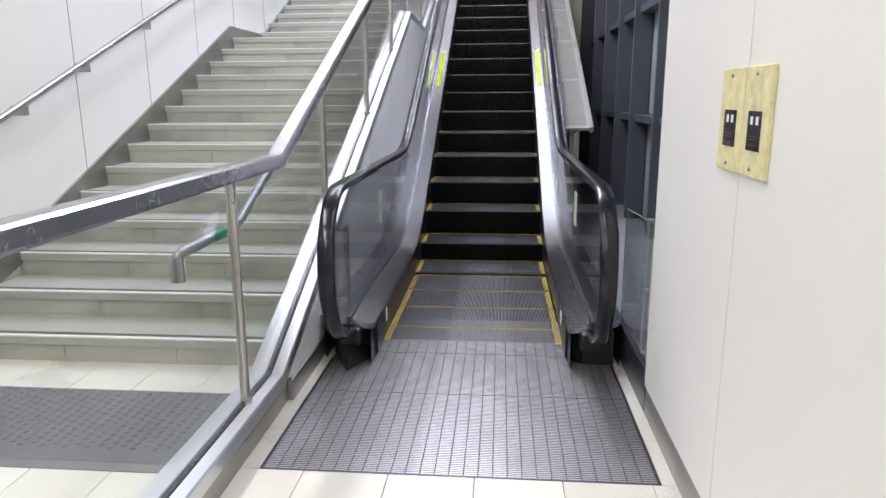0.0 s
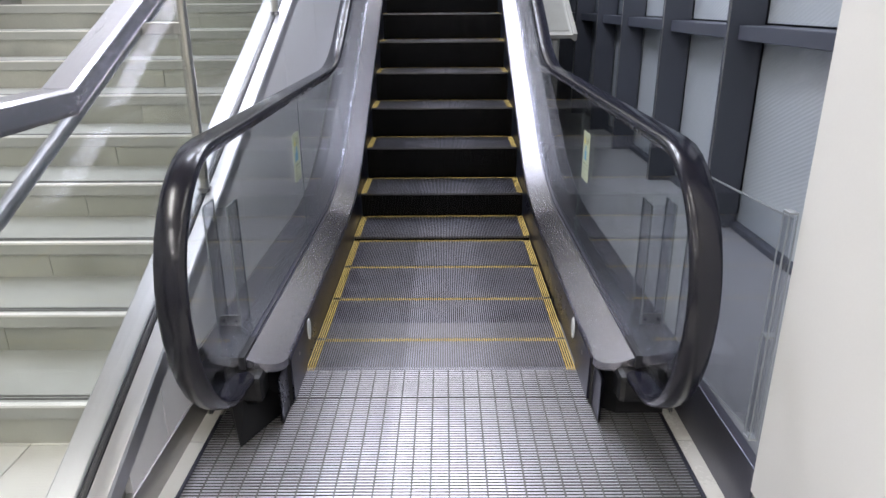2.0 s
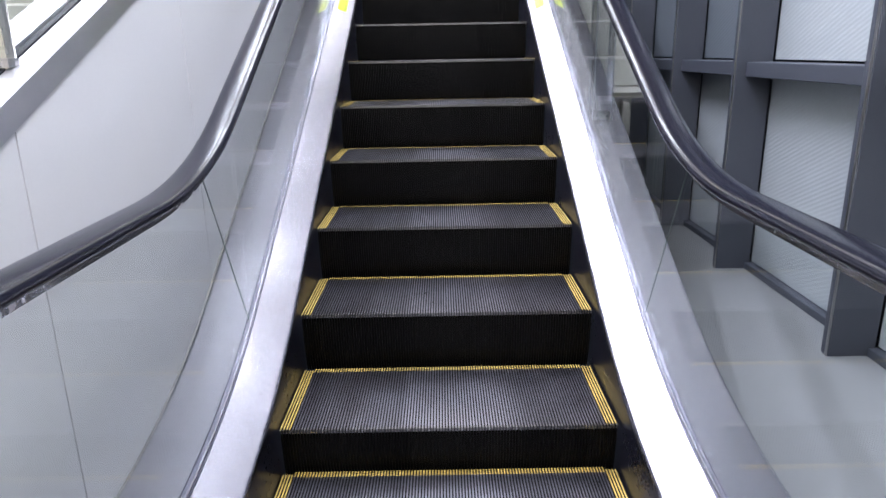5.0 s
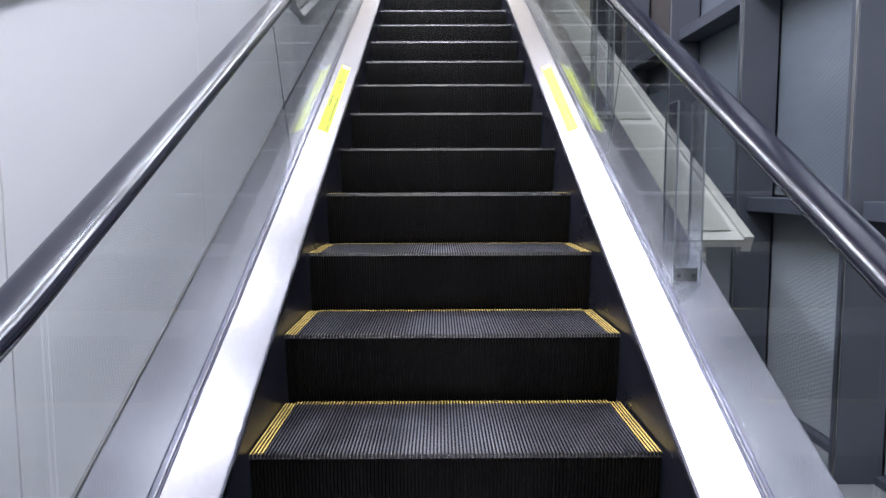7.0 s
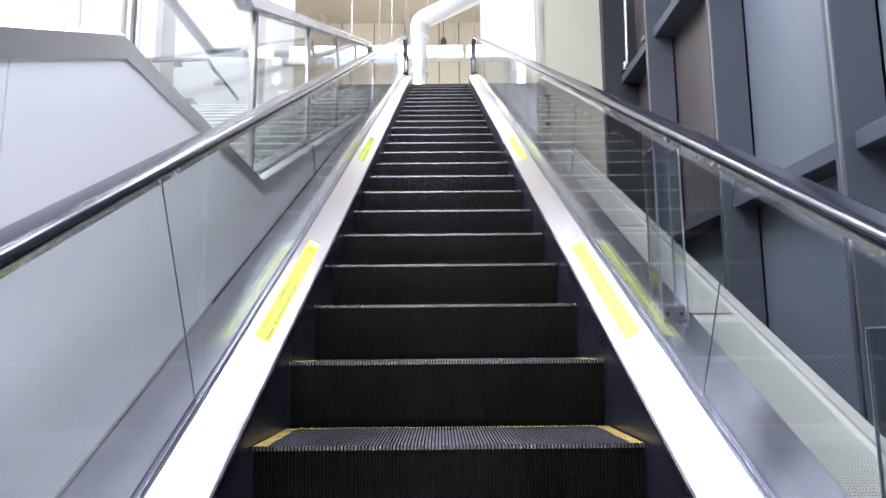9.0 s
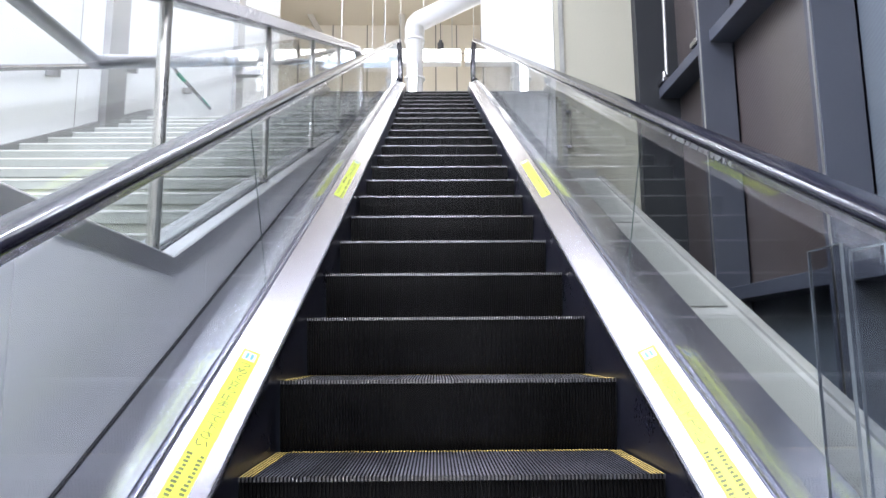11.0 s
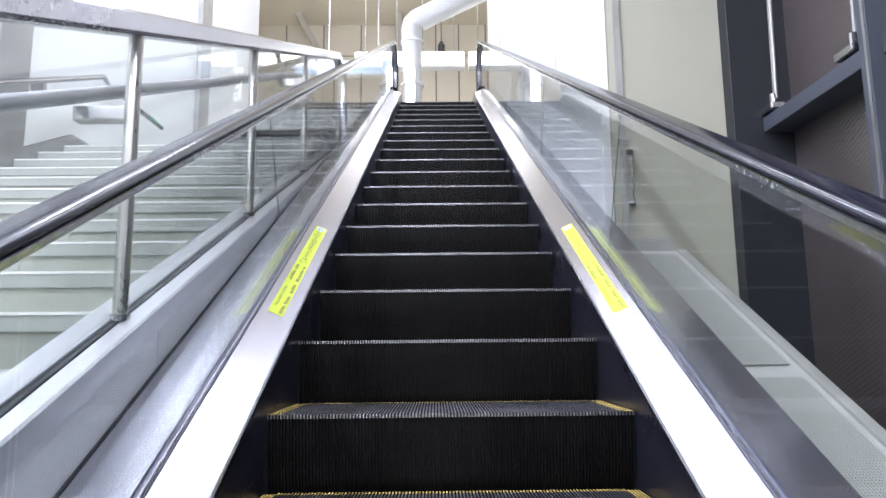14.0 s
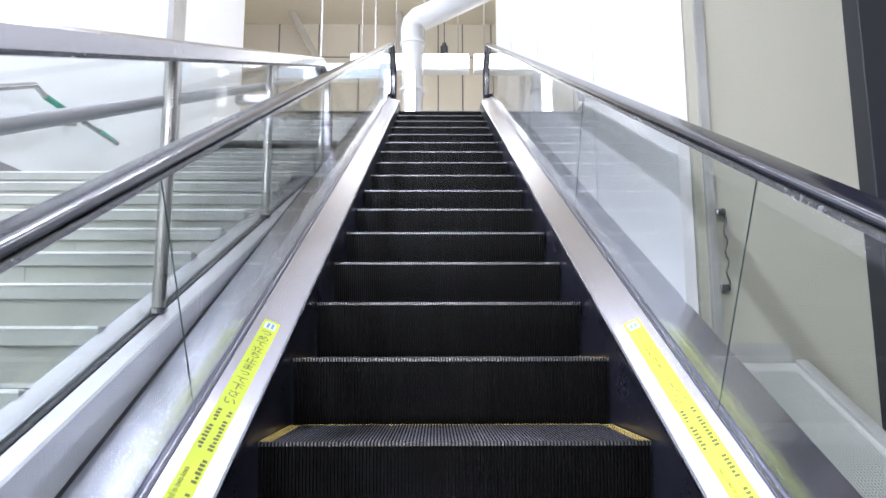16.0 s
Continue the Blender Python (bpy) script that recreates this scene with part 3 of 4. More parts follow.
        tip = [(0.633, -0.22), (0.633, -0.35)] + [(0.633 + 0.142 * math.sin(a), -0.22 - 0.13 * math.cos(a) ** 0.8) for a in (0.17 * k for k in range(1, 9))] + [(0.775, -0.22)]
        va = [bm.verts.new((s * x, y, tipz + 0.004)) for x, y in tip]
        vb = [bm.verts.new((s * x, y, tipz - 0.03)) for x, y in tip]
        bm.faces.new(va), bm.faces.new(vb)
        for i in range(len(tip)):
            j = (i + 1) % len(tip)
            bm.faces.new((va[i], va[j], vb[j], vb[i]))
        part("deck_nose", bm, STEEL, ob)
        part("glass_channel", box(*sorted(X(0.611, 0.6325)), -0.36, -0.22, 0.205, 0.25), GASKET, ob)
        # round sensor window
        bm = bmesh.new()
        vs = [bm.verts.new((s * 0.4985, 0.08 + 0.024 * math.cos(a), 0.125 + 0.042 * math.sin(a))) for a in (2 * math.pi * i / 20 for i in range(20))]
        vs2 = [bm.verts.new((s * 0.503, v.co.y, v.co.z)) for v in vs]
        bm.faces.new(vs)
        for i in range(20):
            bm.faces.new((vs[i], vs[(i + 1) % 20], vs2[(i + 1) % 20], vs2[i]))
        part("sensor_window", bm, OVAL, ob, "white oval sensor window")
        # stickers
        for y0, y1 in ((4.1, 4.93), (6.53, 7.38)):
            sticker(ob, s, y0, y1)
        caution(ob, s)
    return ob


def outer_skirt(s, deck_path):
    bm = bmesh.new()
    ys = [-0.3 + 0.15 * i for i in range(92)]
    a = [(y, height_on(deck_path, y) - 0.04) for y in ys]
    b = [(y, min(max(line(y), 0.3) - 0.55, Z_UP - 0.4)) for y in ys]
    for p, q, r, t in zip(a, a[1:], b[1:], b):
        for x in (0.762, 0.769):
            bm.faces.new([bm.verts.new((s * x, *w)) for w in (p, q, r, t)])
    bmesh.ops.remove_doubles(bm, verts=bm.verts, dist=1e-5)
    return bm


def pane(s, ya, yb, low, high):
    """One pane between the deck and the handrail."""
    bm = bmesh.new()
    n = 14
    lo, hi = [], []
    for i in range(n + 1):
        y = ya + (yb - ya) * i / n
        lo.append((y, height_on(low, y) - 0.02))
        hi.append((y, height_on(high, y)))
    for x in (s * 0.619, s * 0.628):
        a = [bm.verts.new((x, *p)) for p in lo]
        b = [bm.verts.new((x, *p)) for p in hi]
        for i in range(n):
            bm.faces.new((a[i], a[i + 1], b[i + 1], b[i]))
    return bm


def joint(s, y, low, high, lean):
    zl, zh = height_on(low, y), height_on(high, y - (0.28 if lean else 0))
    yt = y - (0.28 if lean else 0)
    return prism_yz([(y - 0.0012, zl), (y + 0.0012, zl), (yt + 0.0012, zh), (yt - 0.0012, zh)], s * 0.622, s * 0.625)


def newel_glass(s, y, z, ry, rz, way, low=0.325):
    bm = bmesh.new()
    for x in (s * 0.619, s * 0.628):
        c = [(y, z - rz)] + [(y + way * ry * math.sin(a), z + (rz if a < 1.6 else low) * math.cos(a)) for a in (math.pi * i / 16 for i in range(16, -1, -1))]
        bm.faces.new([bm.verts.new((x, *p)) for p in c[1:]])
    return bm


def on_deck(x, y, lift):
    return (x, y - lift * 0.46, line(y) + 0.165 + 0.0045 + lift * 0.89)


def glyphs(body, size):
    """Flat outline of a text in the built-in font, centred on its own middle."""
    curve = bpy.data.curves.new("writing", "FONT")
    curve.body, curve.size = body, size
    curve.resolution_u = 3
    ob = bpy.data.objects.new("writing", curve)
    me = bpy.data.meshes.new_from_object(ob)
    bpy.data.objects.remove(ob)
    xs, ys = [v.co.x for v in me.vertices], [v.co.y for v in me.vertices]
    if xs:
        me.transform(Matrix.Translation((-(min(xs) + max(xs)) / 2, -(min(ys) + max(ys)) / 2, 0)))
    return me


def bend_onto(me, place):
    for v in me.vertices:
        v.co = place(v.co.x, v.co.y)
    return me


def deck_writing(st, body, x, y, size, along=False):
    """A text on the sloping deck, upright to a rider, or running up the slope."""
    def place(u, v):
        if along:
            u, v = -v, u
        lift = -0.0552 + 0.049 * (abs(x + u) - 0.509) / 0.101 + 0.0024
        return on_deck(x + u, y + v * 0.889, lift)
    return part("lettering", bend_onto(glyphs(body, size), place), INK, st)


def deck_quad(bm, x0, x1, y0, y1, lift, s):
    def up(x):
        return -0.0552 + 0.049 * (abs(x) - 0.509) / 0.101
    lo = [bm.verts.new(on_deck(x, y, up(x) - 0.001)) for x, y in ((x0, y0), (x1, y0), (x1, y1), (x0, y1))]
    hi = [bm.verts.new(on_deck(x, y, up(x) + lift)) for x, y in ((x0, y0), (x1, y0), (x1, y1), (x0, y1))]
    bm.faces.new(hi)
    for i in range(4):
        j = (i + 1) % 4
        bm.faces.new((lo[i], lo[j], hi[j], hi[i]))


def sticker(ob, s, y0, y1):
    bm = bmesh.new()
    deck_quad(bm, s * 0.541, s * 0.587, y0, y1, 0.0015, s)
    st = part("sticker", bm, STICKER, ob, "fluorescent yellow safety sticker with dark lettering")
    rng = random.Random(int(y0 * 10))
    bm = bmesh.new()
    # large letters down the upper half, two small rows in the lower half
    body = "つめて立ち止まって下さい"
    pitch = (y1 - y0 - 0.48) / len(body)
    for k, c in enumerate(body):
        deck_writing(st, c, s * 0.564, y1 - 0.075 - pitch * k, 0.033)
    deck_writing(st, "Please stand in two lines", -0.576 if s < 0 else 0.552, y0 + 0.125, 0.017, True)
    y = y0 + 0.40
    while y > y0 + 0.015:
        for a, low in ((0.552, 0.0), (0.576, 0.25)) if s < 0 else ((0.576, 0.0), (0.552, 0.25)):
            if rng.random() < 0.85 and y > y0 + low + 0.01:
                deck_quad(bm, s * (a - 0.006), s * (a + 0.006 * rng.random()), y - 0.007, y, 0.0022, s)
        y -= 0.012
    tagged(part("small_print", bm, INK, st), kind="stuff")
    bm = bmesh.new()
    deck_quad(bm, s * 0.548, s * 0.58, y1 - 0.05, y1 - 0.012, 0.002, s)
    part("pictogram", bm, WHITE, st)
    bm = bmesh.new()
    for a in (0.554, 0.566):
        deck_quad(bm, s * a, s * (a + 0.007), y1 - 0.045, y1 - 0.018, 0.0027, s)
    part("figure_mark", bm, BLUE, st)


def caution(ob, s):
    """The caution label on the glass."""
    x0, x1 = (s * 0.6165, s * 0.6185)
    y0, y1, z0, z1 = 0.57 - 0.02 * (s > 0), 0.69 - 0.02 * (s > 0), 0.565, 0.77
    lab = part("caution_label", box(min(x0, x1), max(x0, x1), y0, y1, z0, z1), LABEL, ob, "pale yellow caution label with a blue pictogram")
    xi = s * 0.616

    def mark(name, m, ya, yb, za, zb):
        ya, yb = y0 + (ya - y0) * 1.2, y0 + (yb - y0) * 1.2
        if s > 0:
            ya, yb = y0 + y1 - yb, y0 + y1 - ya
        part(name, box(min(xi, x0), max(xi, x0), ya, yb, za, zb), m, lab)
    def at(u, v):
        return (xi, (y0 + u if s < 0 else y1 - u), z1 - v)

    def flat(name, m, corners):
        bm = bmesh.new()
        bm.faces.new([bm.verts.new(at(u, v)) for u, v in corners])
        return part(name, bm, m, lab)
    flat("warning_mark", AMBER, ((0.018, 0.05), (0.05, 0.05), (0.034, 0.02)))
    part("heading", bend_onto(glyphs("注意", 0.03), lambda u, v: at(0.08 + u, 0.034 - v)), INK, lab)
    for side in (-1, 1):
        flat("ring_mark", TEXT, [(0.06 + side * (0.034 if i < 5 else 0.031) * math.cos(k), 0.1 + 0.034 * math.sin(k))
                                 for i, k in enumerate([-0.8 + 0.4 * j for j in range(5)] + [0.8 - 0.4 * j for j in range(5)])])
    flat("text_rule", INK, ((0.012, 0.134), (0.108, 0.134), (0.108, 0.137), (0.012, 0.137)))
    mark("pictogram", BLUE, y0 + 0.034, y0 + 0.062, z1 - 0.118, z1 - 0.078)
    mark("pictogram", BLUE, y0 + 0.04, y0 + 0.056, z1 - 0.075, z1 - 0.058)
    mark("pictogram", BLUE, y0 + 0.018, y0 + 0.0235, z1 - 0.12, z1 - 0.085)
    for k in range(4):
        mark("text_row", TEXT, y0 + 0.01, y0 + 0.088 - 0.02 * (k % 3), z0 + 0.01 + k * 0.014, z0 + 0.013 + k * 0.014)


escalator()


# ---------------------------------------------------------------- clear guards
def acrylic_guard(x, y, z, h, w=0.085, d=0.1):
    ob = thing("acrylic_guard", "clear acrylic guard post screwed to the steel deck", "guard", "acrylic guards", (x, y, z))
    for a, b, c, e in ((-w / 2, -w / 2 + 0.006, 0, d), (w / 2 - 0.006, w / 2, 0, d), (-w / 2 + 0.007, w / 2 - 0.007, 0, 0.006)):
        part("sheet", box(a, b, c, e, -0.03, h, 0.001), ACRYLIC, ob)
    for a, c in ((-w / 2, d), (w / 2 - 0.006, d), (-w / 2, -0.002), (w / 2 - 0.006, -0.002)):
        part("edge", box(a, a + 0.006, c, c + 0.002, -0.02, h), ACRYLIC_EDGE, ob)
    for a in (-w / 2, w / 2 - 0.006):
        part("edge", box(a, a + 0.006, 0.001, d - 0.001, h + 0.0005, h + 0.003), ACRYLIC_EDGE, ob)
    part("bracket", box(-w / 2 + 0.008, w / 2 - 0.008, 0.008, 0.014, -0.01, 0.034, 0.002), STEEL_DULL, ob)
    for dx in (-0.022, 0.022):
        part("screw", tube([(dx, 0.004, 0.012), (dx, 0.0085, 0.012)], 0.006, 8), GASKET, ob)
    return ob


acrylic_guard(0.69, 3.02, line(3.02) + 0.175, 0.52)
acrylic_guard(0.71, 4.15, line(4.15) + 0.175, 0.55)
acrylic_guard(-0.725, -0.13, 0.247, 0.42)
acrylic_guard(0.725, -0.13, 0.247, 0.42)


def entrance_screen():
    ob = thing("entrance_screen", "clear acrylic screen between the white wall and the escalator", "screen")
    part("sheet", prism_yz([(-0.79, 0.27), (-0.2, 0.2), (-0.2, 0.8), (-0.79, 0.83)], 0.782, 0.788), ACRYLIC, ob)
    part("edge", prism_yz([(-0.79, 0.83), (-0.2, 0.8), (-0.2, 0.804), (-0.79, 0.834)], 0.7825, 0.7875), ACRYLIC_EDGE, ob)
    part("edge", prism_yz([(-0.79, 0.266), (-0.2, 0.196), (-0.2, 0.2), (-0.79, 0.27)], 0.7825, 0.7875), ACRYLIC_EDGE, ob)
    part("edge", box(0.7825, 0.7875, -0.2, -0.196, 0.2, 0.8), ACRYLIC_EDGE, ob)
    part("post", box(0.762, 0.779, -0.818, -0.792, 0.27, 0.85, 0.002), ACRYLIC, ob)
    for x, y in ((0.7605, -0.819), (0.7605, -0.7915), (0.7795, -0.819)):
        part("edge", box(x - 0.0012, x + 0.0012, y - 0.0012, y + 0.0012, 0.27, 0.85), ACRYLIC_EDGE, ob)
    for z in (0.27, 0.55, 0.85):
        part("clip", box(0.7595, 0.7805, -0.8195, -0.791, z, z + 0.006, 0.001), ACRYLIC_EDGE, ob)
    return ob


entrance_screen()
structure("plinth", box(0.784, 0.815, -0.829, 3.4, 0.0, 0.19, 0.003), DARK_STEEL, "dark plinth under the clear screen", "plinth")


# ---------------------------------------------------------------- panelled wall beside the escalator, with its steel curb
CURB = [(-7.0, 0.18), (-0.93, 0.17), (3.6, 2.215), (4.9, 2.18), (9.55, 4.22), (9.82, 4.22)]


def mid_wall():
    w = tagged(new("wall_middle"), "light grey metal panels under the staircase balustrade", "wall", kind="structure")
    ys = [-0.8, -0.56, 0.375, 1.32, 2.22, 3.2, 4.19, 5.18, 6.18, 7.18, 8.18, 9.18, 10.2, 11.2, 12.2, 13.3]
    for a, b in zip(ys, ys[1:]):
        pts = [(a + 0.0025, max(-0.02, line(a) - 0.6)), (b - 0.0025, max(-0.02, line(b) - 0.6))]
        tops = sorted({b - 0.0025, a + 0.0025} | {y for y, _ in CURB if a < y < b}, reverse=True)
        for y in tops:
            pts.append((y, min(height_on(CURB, y) - 0.02, 5.7)))
        part("panel", prism_yz(pts, -0.81, X_MID), GREY_PANEL, w)
    return w


mid_wall()
structure("wall_core", prism_yz([(-6.9, -0.1), (-0.8, -0.1), (0.8, -0.1), (13.3, 5.3)] + [(y, z - 0.03) for y, z in reversed(CURB) if y > -6] + [(-6.9, 0.17)], -0.9, -0.815),
          GREY_PANEL, "light core under the staircase balustrade", "wall")
structure("skirting_low", box(-0.84, -0.808, -7.0, -0.8, -0.01, 0.13, 0.003), STEEL_DULL, "dull steel skirting under the balustrade curb", "baseboard")
structure("skirting_left", box(-0.808, -0.783, -0.82, 0.3, -0.01, 0.1, 0.003), STEEL_DULL, "dull steel skirting beside the floor plate", "baseboard")
structure("deck_joint", sweep([(-0.789, -0.03), (-0.7815, -0.03), (-0.7815, 0.0), (-0.789, 0.0)], [p for p in incline(0.235, 0.165, -0.3, 13.5, 0.5) if p[0] < 4] + [(4.3, line(4.3) + 0.165)]), STEEL_DULL, "dull steel joint between deck and wall", "trim")
structure("deck_gap", sweep([(-0.789, -0.03), (-0.7815, -0.03), (-0.7815, 0.0), (-0.789, 0.0)], [(4.302, line(4.302) + 0.165), (13.2, line(13.2) + 0.16)]), GASKET, "black joint between deck and wall", "trim")


def stair_balustrade():
    ob = thing("stair_balustrade", "stainless steel and glass balustrade along the staircase", "balustrade")
    part("curb", sweep([(-0.935, -0.06), (-0.7865, -0.06), (-0.7865, -0.006), (-0.792, 0.0), (-0.84, 0.0), (-0.84, -0.012), (-0.862, -0.012), (-0.862, 0.008), (-0.866, 0.012), (-0.93, 0.012), (-0.935, 0.007)], CURB), STEEL_CURB, ob, "brushed steel curb channel")
    part("curb_gasket", sweep([(-0.859, -0.01), (-0.843, -0.01), (-0.843, 0.002), (-0.859, 0.002)], CURB), GASKET, ob)
    high = [(-7.0, 1.085), (-0.67, 1.08), (3.55, 2.93), (4.76, 2.93), (9.6, 5.02), (9.82, 5.02)]
    part("handrail", sweep([(-0.886, -0.03), (-0.816, -0.03), (-0.812, -0.02), (-0.812, 0.022), (-0.82, 0.03), (-0.882, 0.03), (-0.89, 0.022), (-0.89, -0.02)], high), STEEL_RAIL, ob, "square brushed steel handrail")
    part("rail_end", sweep([(-0.885, -0.025), (-0.817, -0.025), (-0.817, 0.025), (-0.885, 0.025)],
                           bent([(9.822, 5.02), (9.98, 5.02), (10.06, 4.25)], 0.12)), STEEL_RAIL, ob)
    posts = [-5.2, -3.9, -2.55, -1.2, 0.14, 1.43, 2.62, 3.75, 4.9, 6.08, 7.21, 8.35, 9.76]
    for y in posts:
        zb, zt = height_on(CURB, y), height_on(high, y) - 0.02
        part("post", tube([(-0.85, y, zb - 0.01), (-0.85, y, zt)], 0.019, 14), POST, ob)
        part("post_collar", tube([(-0.85, y, zb - 0.005), (-0.85, y, zb + 0.012)], 0.026, 14), STEEL_RAIL, ob)
    for a, b in zip(posts, posts[1:]):
        pts = [(a + 0.03, height_on(CURB, a + 0.03)), (b - 0.03, height_on(CURB, b - 0.03))]
        mids = sorted({y for y, _ in high if a + 0.03 < y < b - 0.03} | {a + 0.03, b - 0.03}, reverse=True)
        lows = sorted({y for y, _ in CURB if a + 0.03 < y < b - 0.03} | {a + 0.03, b - 0.03})
        pts = [(y, height_on(CURB, y) - 0.008) for y in lows] + [(y, height_on(high, y) - 0.035) for y in mids]
        part("glass_pane", prism_yz(pts, -0.856, -0.846), GLASS, ob)
    return ob


stair_balustrade()


# ---------------------------------------------------------------- staircase
def staircase():
    ob = tagged(new("staircase"), "pale concrete staircase with dark anti-slip nosing strips", "stairs", kind="structure")
    def add(y, z, deep, first=False):
        t = part("tread", box(X_LEFT, -0.925, y, y + deep, z - 0.05, z, 0.004), STONE_TOP, ob)
        for x0, x1 in ((X_LEFT, -2.13), (-2.127, -1.52), (-1.517, -0.925)):
            part("riser", box(x0, x1, y + 0.012, y + 0.06, z - RISE, z - 0.05), STONE, ob)
        part("nosing_edge", box(X_LEFT, -0.926, y - 0.003, y + 0.017, z - 0.006, z + 0.002), STRIP_LIGHT, t)
        part("nosing_strip", box(X_LEFT, -0.926, y + 0.032, y + 0.042, z - 0.004, z + 0.002), STRIP, t)
        part("nosing_strip", box(X_LEFT, -0.926, y + 0.05, y + 0.058, z - 0.004, z + 0.002), STRIP, t)
    for k in range(1, N1 + 1):
        y = Y_ST1 + RUN_LOW * (k - 1)
        add(y, RISE * k, RUN_LOW + 0.06 if k < N1 else Y_ST2 - y + 0.06)
    for k in range(1, N2 + 1):
        y = Y_ST2 + RUN * (k - 1)
        add(y, Z_L1 + RISE * k, RUN + 0.06 if k < N2 else Y_ST3 - y + 0.06)
    for k in range(1, 13):
        y = Y_ST3 + RUN * (k - 1)
        add(y, Z_L2 + RISE * k, RUN + 0.06)
    return ob


staircase()


def stringer():
    pts = [(-0.9, 0.1), (-0.62, 0.13), (3.85, Z_L1 + 0.12), (4.9, Z_L1 + 0.12), (9.3, Z_L2 + 0.12), (10.7, Z_L2 + 0.12), (13.8, 5.95)]
    bm = prism_yz([(y, z) for y, z in pts] + [(13.8, 5.3), (-0.9, -0.05)], X_LEFT - 0.01, X_LEFT + 0.02)
    structure("stringer", bm, STEEL_DULL, "dull grey stone stringer along the staircase wall", "trim")


stringer()


def wall_joints():
    w = bpy.data.objects["wall_left"]
    for y in (-3.0, -2.0, -1.0, 0.02, 1.02, 2.02, 3.02, 4.0, 5.0, 6.0, 7.0, 8.0):
        part("joint", box(X_LEFT - 0.002, X_LEFT + 0.0015, y - 0.003, y + 0.003, 0, 7), GROUT, w)
    for y in (8.35, 11.8):
        structure("pilaster", box(X_LEFT, X_LEFT + 0.06, y, y + 0.32, 2, 10), STEEL_DULL, "grey pilaster on the staircase wall", "pilaster")


wall_joints()


def wall_rail():
    ob = thing("wall_handrail", "round steel handrail on brackets along the white wall", "handrail")
    x = -2.75
    pts = [(x, -1.1, 0.86), (x, -0.8, 0.86), (x, 3.6, 2.66), (x, 4.9, 2.72), (x, 9.59, 4.85), (x, 9.7, 4.82), (x, 10.76, 4.81)]
    part("rail", smooth(mesh_of("rail", tube(pts, 0.021))), STEEL_RAIL, ob)
    for a, b in ((9.71, 9.92), (10.46, 10.7)):
        part("tape", tube([(x, a, 4.818), (x, b, 4.815)], 0.0225, 14), GREEN, ob, "green marking tape")
    for y in (-0.6, 0.35, 1.04, 1.95, 2.9, 4.0, 5.2, 6.4, 7.6, 8.8, 10.1):
        for (xa, ya, za), (xb, yb, zb) in zip(pts, pts[1:]):
            if ya <= y <= yb:
                z = za + (zb - za) * (y - ya) / (yb - ya)
        part("bracket", box(x - 0.08, x + 0.012, y - 0.02, y + 0.02, z - 0.075, z - 0.015, 0.004), STEEL_DULL, ob)
    return ob


wall_rail()


def low_rail():
    ob = thing("stair_handrail", "grey round handrail with green tape beside the glass", "handrail")
    x = -1.0
    part("rail", smooth(mesh_of("rail", tube([(x, -1.36, 0.73), (x, -1.36, 0.775), (x, -1.345, 0.798), (x, -1.3, 0.806), (x, -0.86, 0.806), (x, -0.76, 0.822), (x, 3.6, 2.70), (x, 4.8, 2.72), (x, 9.5, 4.84)], 0.021))), GREY_RAIL, ob)
    part("end_cap", tube([(x, -1.36, 0.71), (x, -1.36, 0.80)], 0.027, 16), STEEL_RAIL, ob)
    part("tape", tube([(x, -1.06, 0.806), (x, -0.87, 0.806)], 0.0225, 14), GREEN, ob, "green marking tape")
    for y, z in ((0.14, 1.25), (2.62, 2.29), (6.1, 3.29), (8.35, 4.31)):
        part("bracket", box(x - 0.01, x + 0.15, y - 0.02, y + 0.02, z - 0.06, z - 0.02, 0.004), STEEL_DULL, ob)
    return ob


low_rail()


# ---------------------------------------------------------------- floor mat, wall plates
def dimpled_mat():
    ob = thing("floor_mat", "grey dimpled rubber warning mat before the stairs", "mat")
    part("sheet", box(-2.82, -0.96, -1.46, -0.78, -0.004, 0.004, 0.001), MAT_GREY, ob)
    bm = bmesh.new()
    for i in range(40):
        for j in range(13):
            x, y = -2.79 + i * 0.047, -1.30 + j * 0.04 + (0.02 if i % 2 else 0)
            top = [bm.verts.new((x + 0.008 * math.cos(a), y + 0.008 * math.sin(a), 0.0085)) for a in (math.pi / 3 * k for k in range(6))]
            low = [bm.verts.new((x + 0.013 * math.cos(a), y + 0.013 * math.sin(a), 0.0035)) for a in (math.pi / 3 * k for k in range(6))]
            bm.faces.new(top)
            for k in range(6):
                bm.faces.new((low[k], low[(k + 1) % 6], top[(k + 1) % 6], top[k]))
    tagged(part("dimples", bm, MAT_GREY, ob), kind="stuff")
    return ob


dimpled_mat()


def reader_plate(y0, y1):
    ob = thing("wall_reader_plate", "speckled gold wall plate with a black display", "wall plate", "gold wall plates", (0.780, (y0 + y1) / 2, 1.15))
    h = (y1 - y0) / 2 - 0.001
    part("plate", box(-0.012, 0.001, -h, h, 0.0, 0.272, 0.003), BRASS, ob)
    part("display", box(-0.0135, -0.0125 + 0.0005, -h * 0.52, h * 0.52, 0.066, 0.163), SCREEN, ob)
    for dy in (-0.02, 0.016):
        part("window", box(-0.0145, -0.0137, dy - 0.008, dy + 0.008, 0.13, 0.15), WHITE, ob)
    for z in (0.078, 0.092, 0.1):
        part("red_mark", box(-0.0142, -0.0137, -0.03, 0.03, z, z + 0.003), RED_DIM, ob)
    for z in (0.02, 0.252):
        part("screw", tube([(-0.016, 0.005, z), (-0.011, 0.005, z)], 0.0045, 8), STEEL_DULL, ob)
    return ob


reader_plate(-1.77, -1.59)
